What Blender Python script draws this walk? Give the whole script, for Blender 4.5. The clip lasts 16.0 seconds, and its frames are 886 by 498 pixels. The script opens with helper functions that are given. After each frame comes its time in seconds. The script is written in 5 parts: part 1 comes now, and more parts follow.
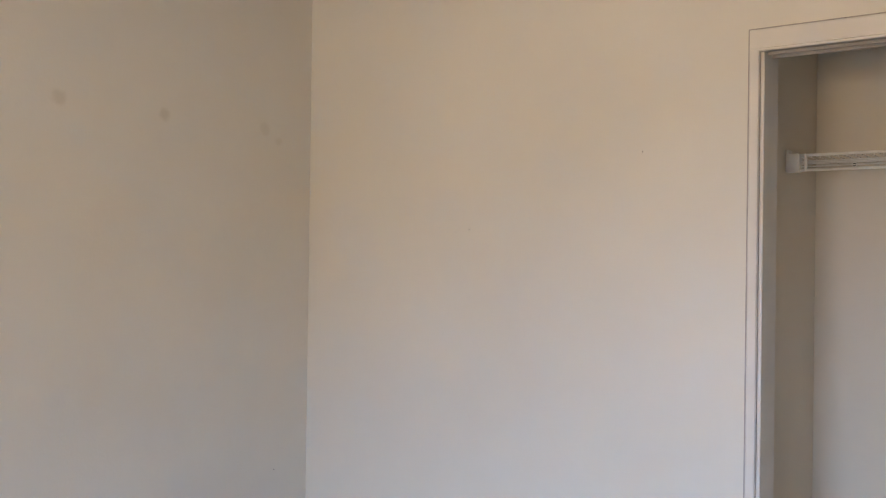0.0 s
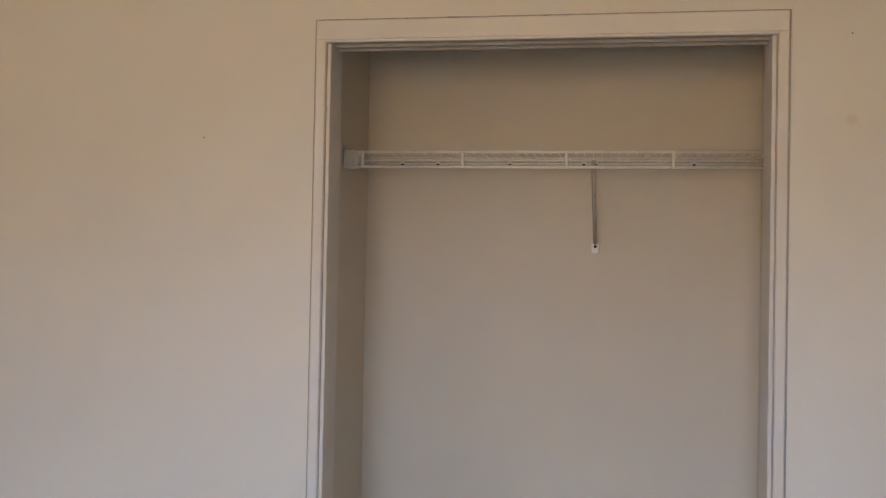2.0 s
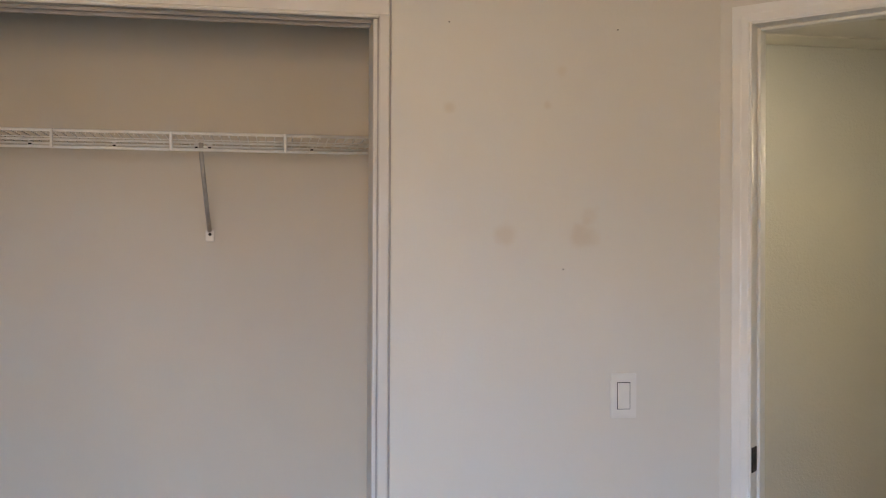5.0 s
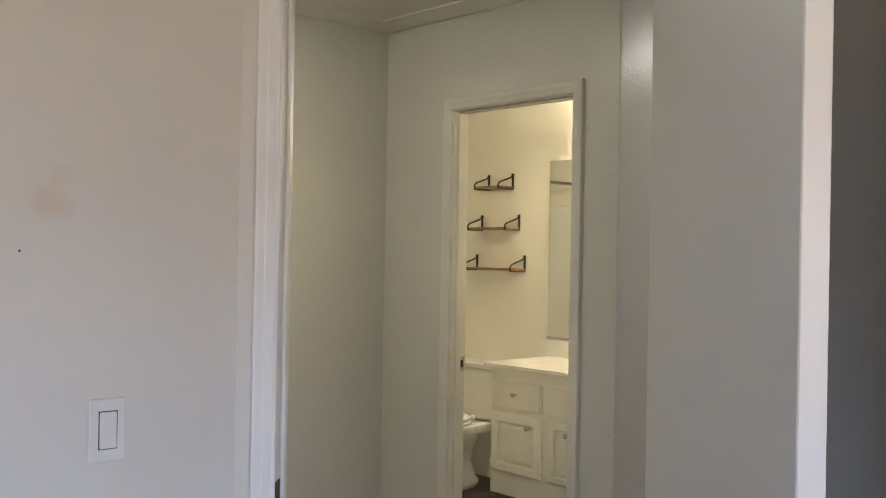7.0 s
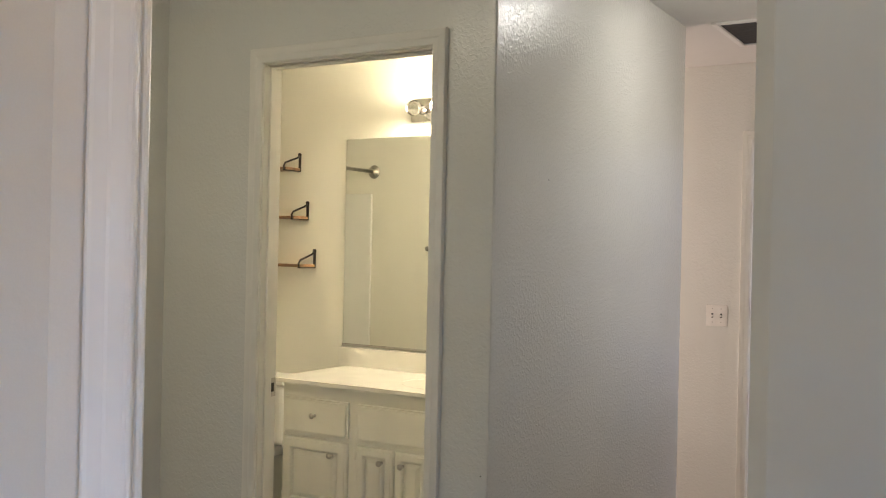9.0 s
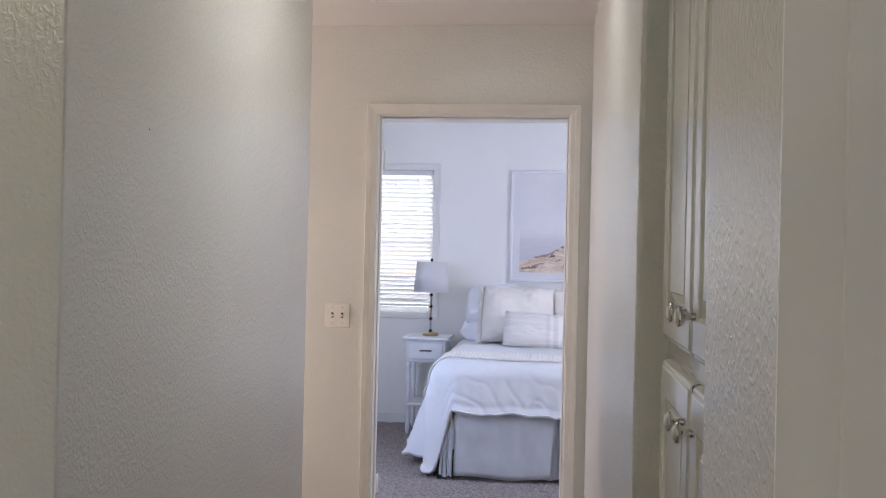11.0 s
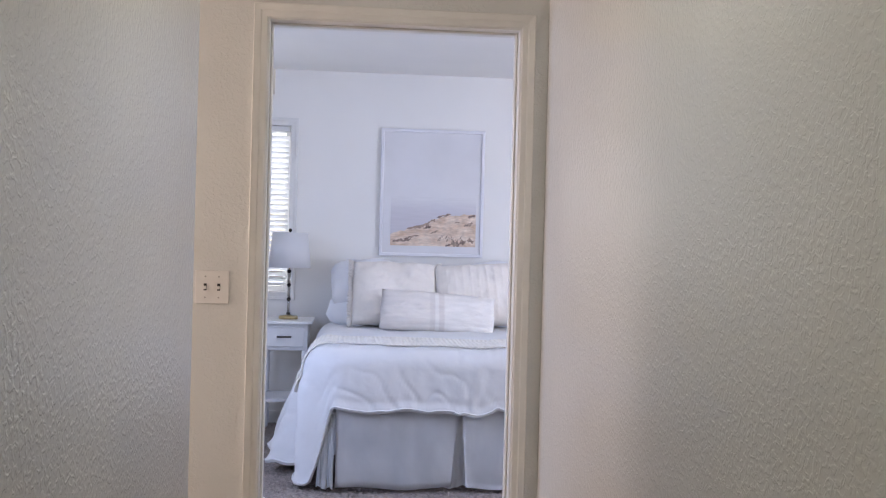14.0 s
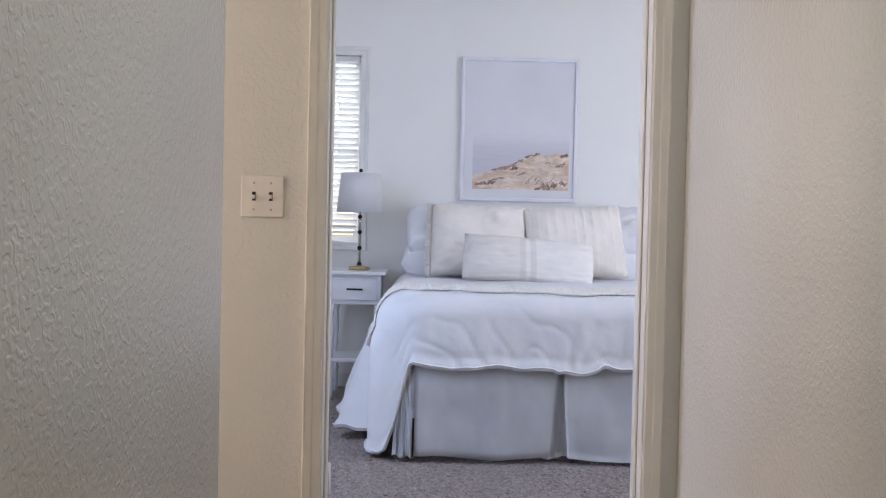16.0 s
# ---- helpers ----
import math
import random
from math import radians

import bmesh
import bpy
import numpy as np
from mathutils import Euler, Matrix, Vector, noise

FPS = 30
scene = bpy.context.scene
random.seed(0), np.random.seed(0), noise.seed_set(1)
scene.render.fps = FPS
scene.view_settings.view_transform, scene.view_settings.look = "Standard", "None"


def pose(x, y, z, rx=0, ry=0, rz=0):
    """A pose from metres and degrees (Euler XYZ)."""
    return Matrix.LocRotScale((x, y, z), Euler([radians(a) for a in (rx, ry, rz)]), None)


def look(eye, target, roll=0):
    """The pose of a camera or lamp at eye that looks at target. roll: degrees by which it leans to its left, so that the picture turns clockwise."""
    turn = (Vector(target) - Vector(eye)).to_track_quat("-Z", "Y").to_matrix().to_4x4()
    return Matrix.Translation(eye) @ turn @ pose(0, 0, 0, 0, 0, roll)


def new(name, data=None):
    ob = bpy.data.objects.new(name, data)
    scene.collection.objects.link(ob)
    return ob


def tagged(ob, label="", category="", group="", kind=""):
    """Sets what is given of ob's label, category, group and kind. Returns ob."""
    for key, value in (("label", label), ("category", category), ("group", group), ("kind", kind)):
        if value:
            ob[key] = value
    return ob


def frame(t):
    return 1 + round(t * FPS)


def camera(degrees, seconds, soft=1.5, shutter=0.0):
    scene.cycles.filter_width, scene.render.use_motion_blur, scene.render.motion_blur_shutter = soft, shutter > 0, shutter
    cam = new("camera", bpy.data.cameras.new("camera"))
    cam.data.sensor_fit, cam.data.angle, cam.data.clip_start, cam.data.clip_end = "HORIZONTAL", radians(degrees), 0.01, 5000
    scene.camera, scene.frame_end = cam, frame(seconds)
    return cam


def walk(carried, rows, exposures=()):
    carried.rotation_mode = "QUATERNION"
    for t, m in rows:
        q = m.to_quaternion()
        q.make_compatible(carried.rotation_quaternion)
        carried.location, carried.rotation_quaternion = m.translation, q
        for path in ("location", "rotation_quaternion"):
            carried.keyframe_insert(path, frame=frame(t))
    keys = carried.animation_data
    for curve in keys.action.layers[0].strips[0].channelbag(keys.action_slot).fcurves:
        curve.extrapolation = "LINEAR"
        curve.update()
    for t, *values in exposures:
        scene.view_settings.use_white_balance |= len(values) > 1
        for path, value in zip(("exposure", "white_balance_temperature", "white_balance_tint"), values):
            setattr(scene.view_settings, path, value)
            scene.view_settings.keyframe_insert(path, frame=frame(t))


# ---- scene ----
cam = camera(49.08, 16.0, soft=1.1)
PATH = [
    (0, look((0.929, -2.588, 1.473), (-0.278, -0.993, 1.484), 0.78)),
    (0.5, look((0.900, -2.515, 1.465), (-0.207, -0.849, 1.480), 0.61)),
    (1, look((0.853, -2.479, 1.457), (-0.091, -0.716, 1.477), 0.91)),
    (1.5, look((0.787, -2.476, 1.443), (0.117, -0.591, 1.471), 1.17)),
    (2, look((0.763, -2.492, 1.440), (0.440, -0.518, 1.476), 1.10)),
    (2.5, look((0.758, -2.493, 1.449), (0.590, -0.501, 1.485), 1.03)),
    (3, look((0.776, -2.491, 1.449), (0.706, -0.492, 1.482), 1.04)),
    (3.2, look((0.784, -2.483, 1.449), (0.752, -0.483, 1.481), 0.99)),
    (5.3, look((0.982, -2.282, 1.452), (1.444, -0.337, 1.458), 0.58)),
    (5.5, look((1.009, -2.209, 1.456), (1.565, -0.287, 1.454), 0.88)),
    (6, look((1.026, -2.029, 1.441), (1.794, -0.182, 1.441), 0.80)),
    (6.5, look((0.963, -1.843, 1.441), (2.015, -0.142, 1.444), 0.97)),
    (7, look((1.072, -1.695, 1.431), (2.424, -0.221, 1.436), 1.04)),
    (7.5, look((1.227, -1.504, 1.450), (2.669, -0.119, 1.452), 0.87)),
    (8, look((1.277, -1.249, 1.443), (2.835, 0.004, 1.443), 0.95)),
    (8.2, look((1.295, -1.171, 1.446), (2.904, 0.017, 1.446), 1.01)),
    (10.3, look((1.928, -0.488, 1.392), (3.828, 0.137, 1.399), 1.40)),
    (10.5, look((2.032, -0.477, 1.395), (3.972, 0.008, 1.404), 1.41)),
    (11, look((2.238, -0.413, 1.399), (4.226, -0.193, 1.409), 1.28)),
    (11.5, look((2.406, -0.306, 1.396), (4.405, -0.242, 1.405), 1.29)),
    (12, look((2.587, -0.247, 1.397), (4.586, -0.325, 1.406), 1.24)),
    (12.5, look((2.837, -0.213, 1.415), (4.832, -0.359, 1.420), 1.09)),
    (13, look((3.008, -0.109, 1.416), (5.001, -0.278, 1.418), 1.11)),
    (13.5, look((3.151, 0.020, 1.367), (5.142, -0.174, 1.368), 1.31)),
    (14, look((3.271, 0.075, 1.261), (5.263, -0.104, 1.257), 1.47)),
    (14.5, look((3.461, 0.081, 1.165), (5.456, -0.055, 1.156), 1.58)),
    (15, look((3.635, 0.050, 1.065), (5.635, 0.020, 1.053), 1.47)),
    (15.5, look((3.824, 0.074, 1.029), (5.824, 0.060, 1.015), 1.42)),
    (16, look((4.025, 0.119, 1.038), (6.024, 0.083, 0.987), 1.26)),
]
walk(cam, PATH, exposures=[(0, .27, 7000, 12), (1.2, .14, 7500, 13), (2.0, -.12, 7700, 14), (2.4, -.15, 7700, 14), (3.2, .10, 7500, 13), (5.3, .10, 7050, 13), (6.3, .15, 6500, 12), (7, .17, 6300, 12), (8.2, .22, 6300, 12), (10.3, .22, 5950, 14), (12, .18, 5900, 15), (13, .12, 5900, 16), (14.5, .14, 6000, 13), (16, .10, 6100, 11)])

# ---- light ----
world = bpy.data.worlds.new("sky")
scene.world = world
world.use_nodes = True
wn = world.node_tree.nodes
sky = wn.new("ShaderNodeTexSky")
sky.sky_type, sky.sun_disc = "NISHITA", False
sky.sun_elevation, sky.sun_rotation = radians(33), radians(63)
world.node_tree.links.new(sky.outputs[0], wn["Background"].inputs[0])
wn["Background"].inputs[1].default_value = 0.15


def lamp(name, kind, m, energy, colour, **more):
    data = bpy.data.lights.new(name, kind)
    data.energy, data.color = energy, colour
    for key, value in more.items():
        if key == "size": data.size = value
        elif key == "size_y": data.shape, data.size_y = "RECTANGLE", value
        elif key == "angle": data.angle = value
        elif key == "spread": data.spread = value
        elif key == "radius": data.shadow_soft_size = value
    ob = new(name, data)
    ob.matrix_world = m
    return ob


lamp("sun", "SUN", look((16, 4.5, 5.2), (9, 1.0, 0)), 2.4, (1, .96, .90), angle=radians(.5))
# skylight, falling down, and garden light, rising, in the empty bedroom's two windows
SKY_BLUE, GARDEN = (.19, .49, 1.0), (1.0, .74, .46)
lamp("window_sky_a", "AREA", look((.40, -4.38, 1.5), (.40, -3.50, .44)), 90, SKY_BLUE, size=1.1, size_y=1.0, spread=radians(108))
lamp("window_ground_a", "AREA", look((.40, -4.37, 1.5), (.40, -3.62, 2.2)), 43, GARDEN, size=1.1, size_y=1.0)
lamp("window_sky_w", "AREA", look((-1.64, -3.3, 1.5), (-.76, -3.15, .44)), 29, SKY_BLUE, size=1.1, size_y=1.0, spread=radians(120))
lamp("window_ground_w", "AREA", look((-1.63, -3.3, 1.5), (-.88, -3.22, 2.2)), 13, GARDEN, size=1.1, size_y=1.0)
# daylight of the open room beside the hall's end
lamp("window_living", "AREA", look((6.2, 2.5, 1.3), (6.2, 0, 1.25)), 24, (1.0, .77, .645), size=.8, size_y=1.8)
# daylight of the furnished bedroom's side window: sky, falling down, and garden light, rising
lamp("window_sky_b", "AREA", look((7.45, -3.55, 1.5), (7.65, 0, .5)), 40, (.53, .665, 1.0), size=1.15, size_y=1.3)
lamp("window_ground_b", "AREA", look((7.45, -3.54, 1.5), (7.65, 0, 2.7)), 27, (1.0, .87, .72), size=1.15, size_y=1.3)
# and fill light in an added window across from it, brightening the bed's left
lamp("bedroom_fill", "AREA", look((7.45, 1.55, 1.5), (7.9, 0, .7)), 19, (.56, .68, 1.0), size=1.1, size_y=1.2)

# light of the sky behind the blind
lamp("window_sky_c", "AREA", look((10.222, .868, 1.5), (9, .868, 1.45)), 3, (.90, .93, 1.0), size=.58, size_y=1.06)

# ---- materials ----


def material(name, colour, rough=.5, metal=0.0, var=.06, scale=3.0, grain=0.0, grain_scale=80, bump=0.0, bump_scale=120, dist=.002, second=None,
             spec=.5, sheen=0.0, detail=3, coat=0.0, stretch=None, rand=0.0, warp=0.0):
    m = bpy.data.materials.new(name)
    m.use_nodes = True
    n, l = m.node_tree.nodes, m.node_tree.links
    b = n["Principled BSDF"]
    b.inputs["Roughness"].default_value, b.inputs["Metallic"].default_value = rough, metal
    b.inputs["Specular IOR Level"].default_value = spec
    if sheen: b.inputs["Sheen Weight"].default_value = sheen
    if coat: b.inputs["Coat Weight"].default_value = coat
    tc = n.new("ShaderNodeTexCoord")
    src = tc.outputs["Object"]
    if stretch:
        mp = n.new("ShaderNodeMapping")
        mp.inputs["Scale"].default_value = stretch
        l.new(src, mp.inputs[0])
        src = mp.outputs[0]
    big = n.new("ShaderNodeTexNoise")
    big.inputs["Scale"].default_value, big.inputs["Detail"].default_value = scale, 4
    l.new(src, big.inputs["Vector"])
    mix = n.new("ShaderNodeMix")
    mix.data_type = "RGBA"
    c2 = second or tuple(max(0, c * (1 - 2 * var)) for c in colour)
    c1 = colour if second else tuple(min(1, c * (1 + .5 * var)) for c in colour)
    mix.inputs[6].default_value, mix.inputs[7].default_value = (*c1, 1), (*c2, 1)
    rp = n.new("ShaderNodeMapRange")
    rp.inputs[1].default_value, rp.inputs[2].default_value = .35, .65
    l.new(big.outputs[0], rp.inputs[0])
    l.new(rp.outputs[0], mix.inputs[0])
    out = mix.outputs[2]
    if grain:
        fine = n.new("ShaderNodeTexNoise")
        fine.inputs["Scale"].default_value, fine.inputs["Detail"].default_value = grain_scale, 2
        l.new(src, fine.inputs["Vector"])
        fr = n.new("ShaderNodeMapRange")
        fr.inputs[1].default_value, fr.inputs[2].default_value = .3, .7
        fr.inputs[3].default_value, fr.inputs[4].default_value = 1 - grain, 1 + grain * .4
        l.new(fine.outputs[0], fr.inputs[0])
        mul = n.new("ShaderNodeMix")
        mul.data_type, mul.blend_type = "RGBA", "MULTIPLY"
        mul.inputs[0].default_value = 1
        l.new(out, mul.inputs[6])
        l.new(fr.outputs[0], mul.inputs[7])
        out = mul.outputs[2]
    if rand:
        oi = n.new("ShaderNodeObjectInfo")
        rr = n.new("ShaderNodeMapRange")
        rr.inputs[3].default_value, rr.inputs[4].default_value = 1 - rand, 1 + rand
        l.new(oi.outputs["Random"], rr.inputs[0])
        mr = n.new("ShaderNodeMix")
        mr.data_type, mr.blend_type = "RGBA", "MULTIPLY"
        mr.inputs[0].default_value = 1
        l.new(out, mr.inputs[6])
        l.new(rr.outputs[0], mr.inputs[7])
        out = mr.outputs[2]
    l.new(out, b.inputs["Base Color"])
    if bump:
        bn = n.new("ShaderNodeTexNoise")
        bn.inputs["Scale"].default_value, bn.inputs["Detail"].default_value, bn.inputs["Distortion"].default_value = bump_scale, detail, warp
        l.new(src, bn.inputs["Vector"])
        bp = n.new("ShaderNodeBump")
        bp.inputs["Strength"].default_value, bp.inputs["Distance"].default_value = bump, dist
        l.new(bn.outputs[0], bp.inputs["Height"])
        l.new(bp.outputs[0], b.inputs["Normal"])
    return m


def stained(m, spots, colour):
    """Adds soft round marks of a colour to a paint; spots are x, y, z, radius, strength."""
    n, l = m.node_tree.nodes, m.node_tree.links
    b = n["Principled BSDF"]
    out = b.inputs["Base Color"].links[0].from_socket
    tc = n.new("ShaderNodeTexCoord")
    ns = n.new("ShaderNodeTexNoise")
    ns.inputs["Scale"].default_value = 22
    l.new(tc.outputs["Object"], ns.inputs["Vector"])
    for x, y, z, r, s in spots:
        d = n.new("ShaderNodeVectorMath")
        d.operation = "DISTANCE"
        d.inputs[1].default_value = (x, y, z)
        l.new(tc.outputs["Object"], d.inputs[0])
        a = n.new("ShaderNodeMath")
        a.operation = "MULTIPLY_ADD"
        a.inputs[1].default_value, a.inputs[2].default_value = r * 1.2, -r * .6
        l.new(ns.outputs[0], a.inputs[0])
        e = n.new("ShaderNodeMath")
        l.new(d.outputs["Value"], e.inputs[0])
        l.new(a.outputs[0], e.inputs[1])
        mr = n.new("ShaderNodeMapRange")
        mr.interpolation_type = "SMOOTHSTEP"
        mr.inputs[1].default_value, mr.inputs[2].default_value = r * .3, r * 1.1
        mr.inputs[3].default_value, mr.inputs[4].default_value = s, 0
        l.new(e.outputs[0], mr.inputs[0])
        mx = n.new("ShaderNodeMix")
        mx.data_type = "RGBA"
        mx.inputs[7].default_value = (*colour, 1)
        l.new(mr.outputs[0], mx.inputs[0])
        l.new(out, mx.inputs[6])
        out = mx.outputs[2]
    l.new(out, b.inputs["Base Color"])
    return m


def spattered(m, scale=78, low=.40, high=.68, dist=.00058, fine=.25):
    """Spray texture: flat-topped droplets of paint over a fine roller stipple."""
    n, l = m.node_tree.nodes, m.node_tree.links
    tc = n.new("ShaderNodeTexCoord")
    a, b = n.new("ShaderNodeTexNoise"), n.new("ShaderNodeTexNoise")
    a.inputs["Scale"].default_value, a.inputs["Detail"].default_value, a.inputs["Distortion"].default_value = scale, 1.5, .6
    b.inputs["Scale"].default_value, b.inputs["Detail"].default_value = scale * 2.6, 2
    mr = n.new("ShaderNodeMapRange")
    mr.interpolation_type = "SMOOTHSTEP"
    mr.inputs[1].default_value, mr.inputs[2].default_value = low, high
    mu, ad = n.new("ShaderNodeMath"), n.new("ShaderNodeMath")
    mu.operation = "MULTIPLY"
    mu.inputs[1].default_value = fine
    bp = n.new("ShaderNodeBump")
    bp.inputs["Strength"].default_value, bp.inputs["Distance"].default_value = 1, dist
    l.new(tc.outputs["Object"], a.inputs["Vector"]), l.new(tc.outputs["Object"], b.inputs["Vector"])
    l.new(a.outputs[0], mr.inputs[0]), l.new(b.outputs[0], mu.inputs[0])
    l.new(mr.outputs[0], ad.inputs[0]), l.new(mu.outputs[0], ad.inputs[1])
    l.new(ad.outputs[0], bp.inputs["Height"]), l.new(bp.outputs[0], n["Principled BSDF"].inputs["Normal"])
    return m


def glowing(name, colour, strength):
    m = bpy.data.materials.new(name)
    m.use_nodes = True
    b = m.node_tree.nodes["Principled BSDF"]
    b.inputs["Emission Color"].default_value, b.inputs["Emission Strength"].default_value = (*colour, 1), strength
    return m


def clear(name, rough=0.0, tint=(1, 1, 1)):
    m = bpy.data.materials.new(name)
    m.use_nodes = True
    b = m.node_tree.nodes["Principled BSDF"]
    b.inputs["Base Color"].default_value = (*tint, 1)
    b.inputs["Transmission Weight"].default_value, b.inputs["Roughness"].default_value = 1, rough
    return m


WALL = (.70, .665, .60)
m_wall = material("wall_paint", WALL, .55, var=.025, scale=1.2, grain=.02, grain_scale=400, bump=.25, bump_scale=90, dist=.0015)
m_wall_marked = stained(material("wall_paint_marked", WALL, .55, var=.025, scale=1.2, grain=.02, grain_scale=400, bump=.25, bump_scale=90, dist=.0015),
                        [(1.504, 0, 1.506, .035, .35), (1.704, 0, 1.503, .045, .4), (1.72, 0, 1.55, .03, .2), (1.361, 0, 1.819, .018, .35), (1.611, 0, 1.832, .015, .3),
                         (1.649, 0, 1.921, .02, .25)], (.56, .44, .31))
m_wall_left = stained(material("wall_paint_scuffed", WALL, .55, var=.025, scale=1.2, grain=.02, grain_scale=400, bump=.25, bump_scale=90, dist=.0015),
                      [(-1.657, -1.022, 1.914, .03, .3), (-1.657, -.658, 1.908, .028, .35), (-1.657, -.224, 1.907, .03, .2), (-1.657, -.16, 1.87, .02, .2)], (.40, .35, .28))
m_hall = material("hall_paint", (.705, .695, .645), .245, var=.025, scale=1.2, grain=.015, grain_scale=400, spec=.55)
spattered(m_hall)
m_wall_b = material("bedroom_paint", (.87, .848, .805), .6, var=.02, scale=1.0, bump=.15, bump_scale=90)
# tan is the closet's own hue; the darker tone stands in for its shade
m_closet = material("closet_tan_shaded", (.68, .61, .51), .6, var=.03, scale=1.1, grain=.02, grain_scale=400, bump=.25, bump_scale=90, dist=.0015)
m_bath = material("bath_paint", (.79, .765, .675), .45, var=.02, scale=1.2, bump=.2, bump_scale=90)
m_ceiling = material("ceiling_paint", (.74, .72, .68), .7, var=.03, scale=1.5, bump=.3, bump_scale=70)
m_trim = material("trim_paint", (.80, .785, .75), .42, var=.03, scale=6, bump=.05, bump_scale=60)
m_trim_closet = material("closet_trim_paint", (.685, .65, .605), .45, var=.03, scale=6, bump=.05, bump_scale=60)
m_trim_hall = material("hall_trim_paint", (.76, .735, .67), .3, var=.03, scale=6, bump=.05, bump_scale=60)
m_door = material("door_paint", (.74, .735, .71), .35, var=.02, scale=2, bump=.06, bump_scale=50)
m_cab = material("cabinet_enamel", (.69, .68, .61), .22, var=.03, scale=3, bump=.08, bump_scale=30, coat=.3)
m_van = material("vanity_enamel", (.80, .775, .69), .35, var=.03, scale=4, bump=.05, bump_scale=40)
m_wire = material("white_vinyl_wire", (.88, .86, .81), .4, var=.05, scale=20)
m_brace = material("grey_coated_steel", (.46, .43, .39), .45, var=.08, scale=20)
m_plate = material("switch_plastic", (.77, .745, .70), .35, var=.02, scale=30)
m_plate_b = material("ivory_switch_plastic", (.77, .735, .68), .35, var=.02, scale=30)
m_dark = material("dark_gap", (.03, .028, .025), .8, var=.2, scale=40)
m_bronze = material("dark_bronze", (.03, .025, .021), .5, metal=.5, var=.25, scale=40, bump=.1, bump_scale=90)
m_chrome = material("chrome", (.66, .65, .64), .07, metal=1, var=.05, scale=30)
m_nickel = material("brushed_nickel", (.52, .49, .44), .28, metal=1, var=.08, scale=40)
m_brass = material("aged_brass", (.55, .43, .22), .3, metal=1, var=.12, scale=30)
m_white_knob = material("white_porcelain", (.83, .82, .79), .18, var=.02, scale=20)
m_ceramic = material("toilet_ceramic", (.83, .82, .78), .12, var=.015, scale=4, coat=.3)
m_counter = material("cultured_marble", (.86, .83, .75), .2, var=.03, scale=5, coat=.3)
m_mirror = material("mirror_silver", (.90, .92, .90), .015, metal=1, var=0, scale=2)
m_shelfwood = material("stained_shelf_wood", (.33, .19, .085), .5, var=.2, scale=6, grain=.3, grain_scale=60, bump=.2, bump_scale=60, stretch=(6, 1, 6))
m_floorwood = material("dark_plank", (.075, .055, .045), .4, var=.25, scale=3, grain=.35, grain_scale=40, bump=.15, bump_scale=50, stretch=(6, 1, 1), rand=.25)
m_carpet = material("speckled_carpet", (.43, .37, .34), .95, second=(.27, .23, .215), scale=60, grain=.45, grain_scale=260, bump=.8, bump_scale=220, dist=.006, spec=.1)
m_carpet_a = material("tan_carpet", (.27, .21, .155), .95, var=.1, scale=30, grain=.3, grain_scale=240, bump=.6, bump_scale=200, dist=.006, spec=.1)
m_duvet = material("white_cotton", (.755, .75, .755), .85, var=.02, scale=4, bump=.45, bump_scale=9, dist=.014, sheen=.1, detail=2.5, warp=.35)
m_skirt = material("white_twill", (.90, .90, .915), .85, var=.03, scale=5, bump=.4, bump_scale=5, dist=.014, sheen=.1, detail=2.5, stretch=(1, 1.4, 1), warp=.4)
m_throw = material("cream_knit", (.86, .82, .75), .9, var=.04, scale=20, grain=.08, grain_scale=150, bump=.4, bump_scale=90, dist=.004, sheen=.3)
m_linen = material("natural_linen", (.87, .81, .735), .9, var=.05, scale=5, grain=.12, grain_scale=300, bump=.35, bump_scale=40, dist=.006, sheen=.2)
m_lumbar = material("striped_shaded_slub_cotton", (.87, .83, .775), .9, var=.03, scale=6, grain=.08, grain_scale=250, bump=.4, bump_scale=60, dist=.005, sheen=.2, stretch=(1, 1, 8))
m_pillow = material("white_percale", (.83, .83, .85), .8, var=.02, scale=4, bump=.45, bump_scale=9, dist=.014, sheen=.1, detail=4, warp=1.0)
m_nightstand = material("white_lacquer", (.77, .775, .79), .35, var=.03, scale=6, bump=.05, bump_scale=40)
m_shade = material("linen_shade", (.86, .85, .85), .85, var=.02, scale=8, bump=.2, bump_scale=220, dist=.001)
m_crystal = clear("lamp_crystal", .02)
m_glass = clear("window_glass")
m_bulbglass = clear("bulb_glass")
m_slat = material("blind_vinyl", (.84, .84, .83), .45, var=.02, scale=10)
m_frame = material("picture_moulding", (.82, .81, .83), .35, var=.02, scale=8)
m_mat = material("picture_paper", (.755, .742, .75), .5, var=.03, scale=3)
m_sea = material("picture_sea", (.755, .742, .75), .5, var=.02, scale=6, stretch=(1, 1, 10))
m_dune = material("picture_dune", (.86, .735, .615), .5, second=(.66, .48, .35), scale=8, grain=.2, grain_scale=34, stretch=(1, 1, 2.4))
m_dune_dark = material("picture_dune_grass", (.16, .11, .095), .5, second=(.50, .37, .29), scale=30, grain=.4, grain_scale=90, stretch=(1, 1.6, 1))
m_bulb = glowing("lit_bulb", (1.0, .855, .58), 315)
m_dome = glowing("lit_opal_glass", (1.0, .955, .85), 27)
m_dome_warm = glowing("lit_warm_opal_glass", (1.0, .915, .70), 34)
m_outside = material("garden_ground", (.36, .28, .19), .9, var=.3, scale=.6, grain=.3, grain_scale=8)
m_surround = material("tub_acrylic", (.83, .82, .78), .2, var=.01, scale=3)
m_bead_and_shade = material("bead_track_and_shade_grey", (.40, .37, .345), .5, var=.1, scale=12, bump=.1, bump_scale=60)


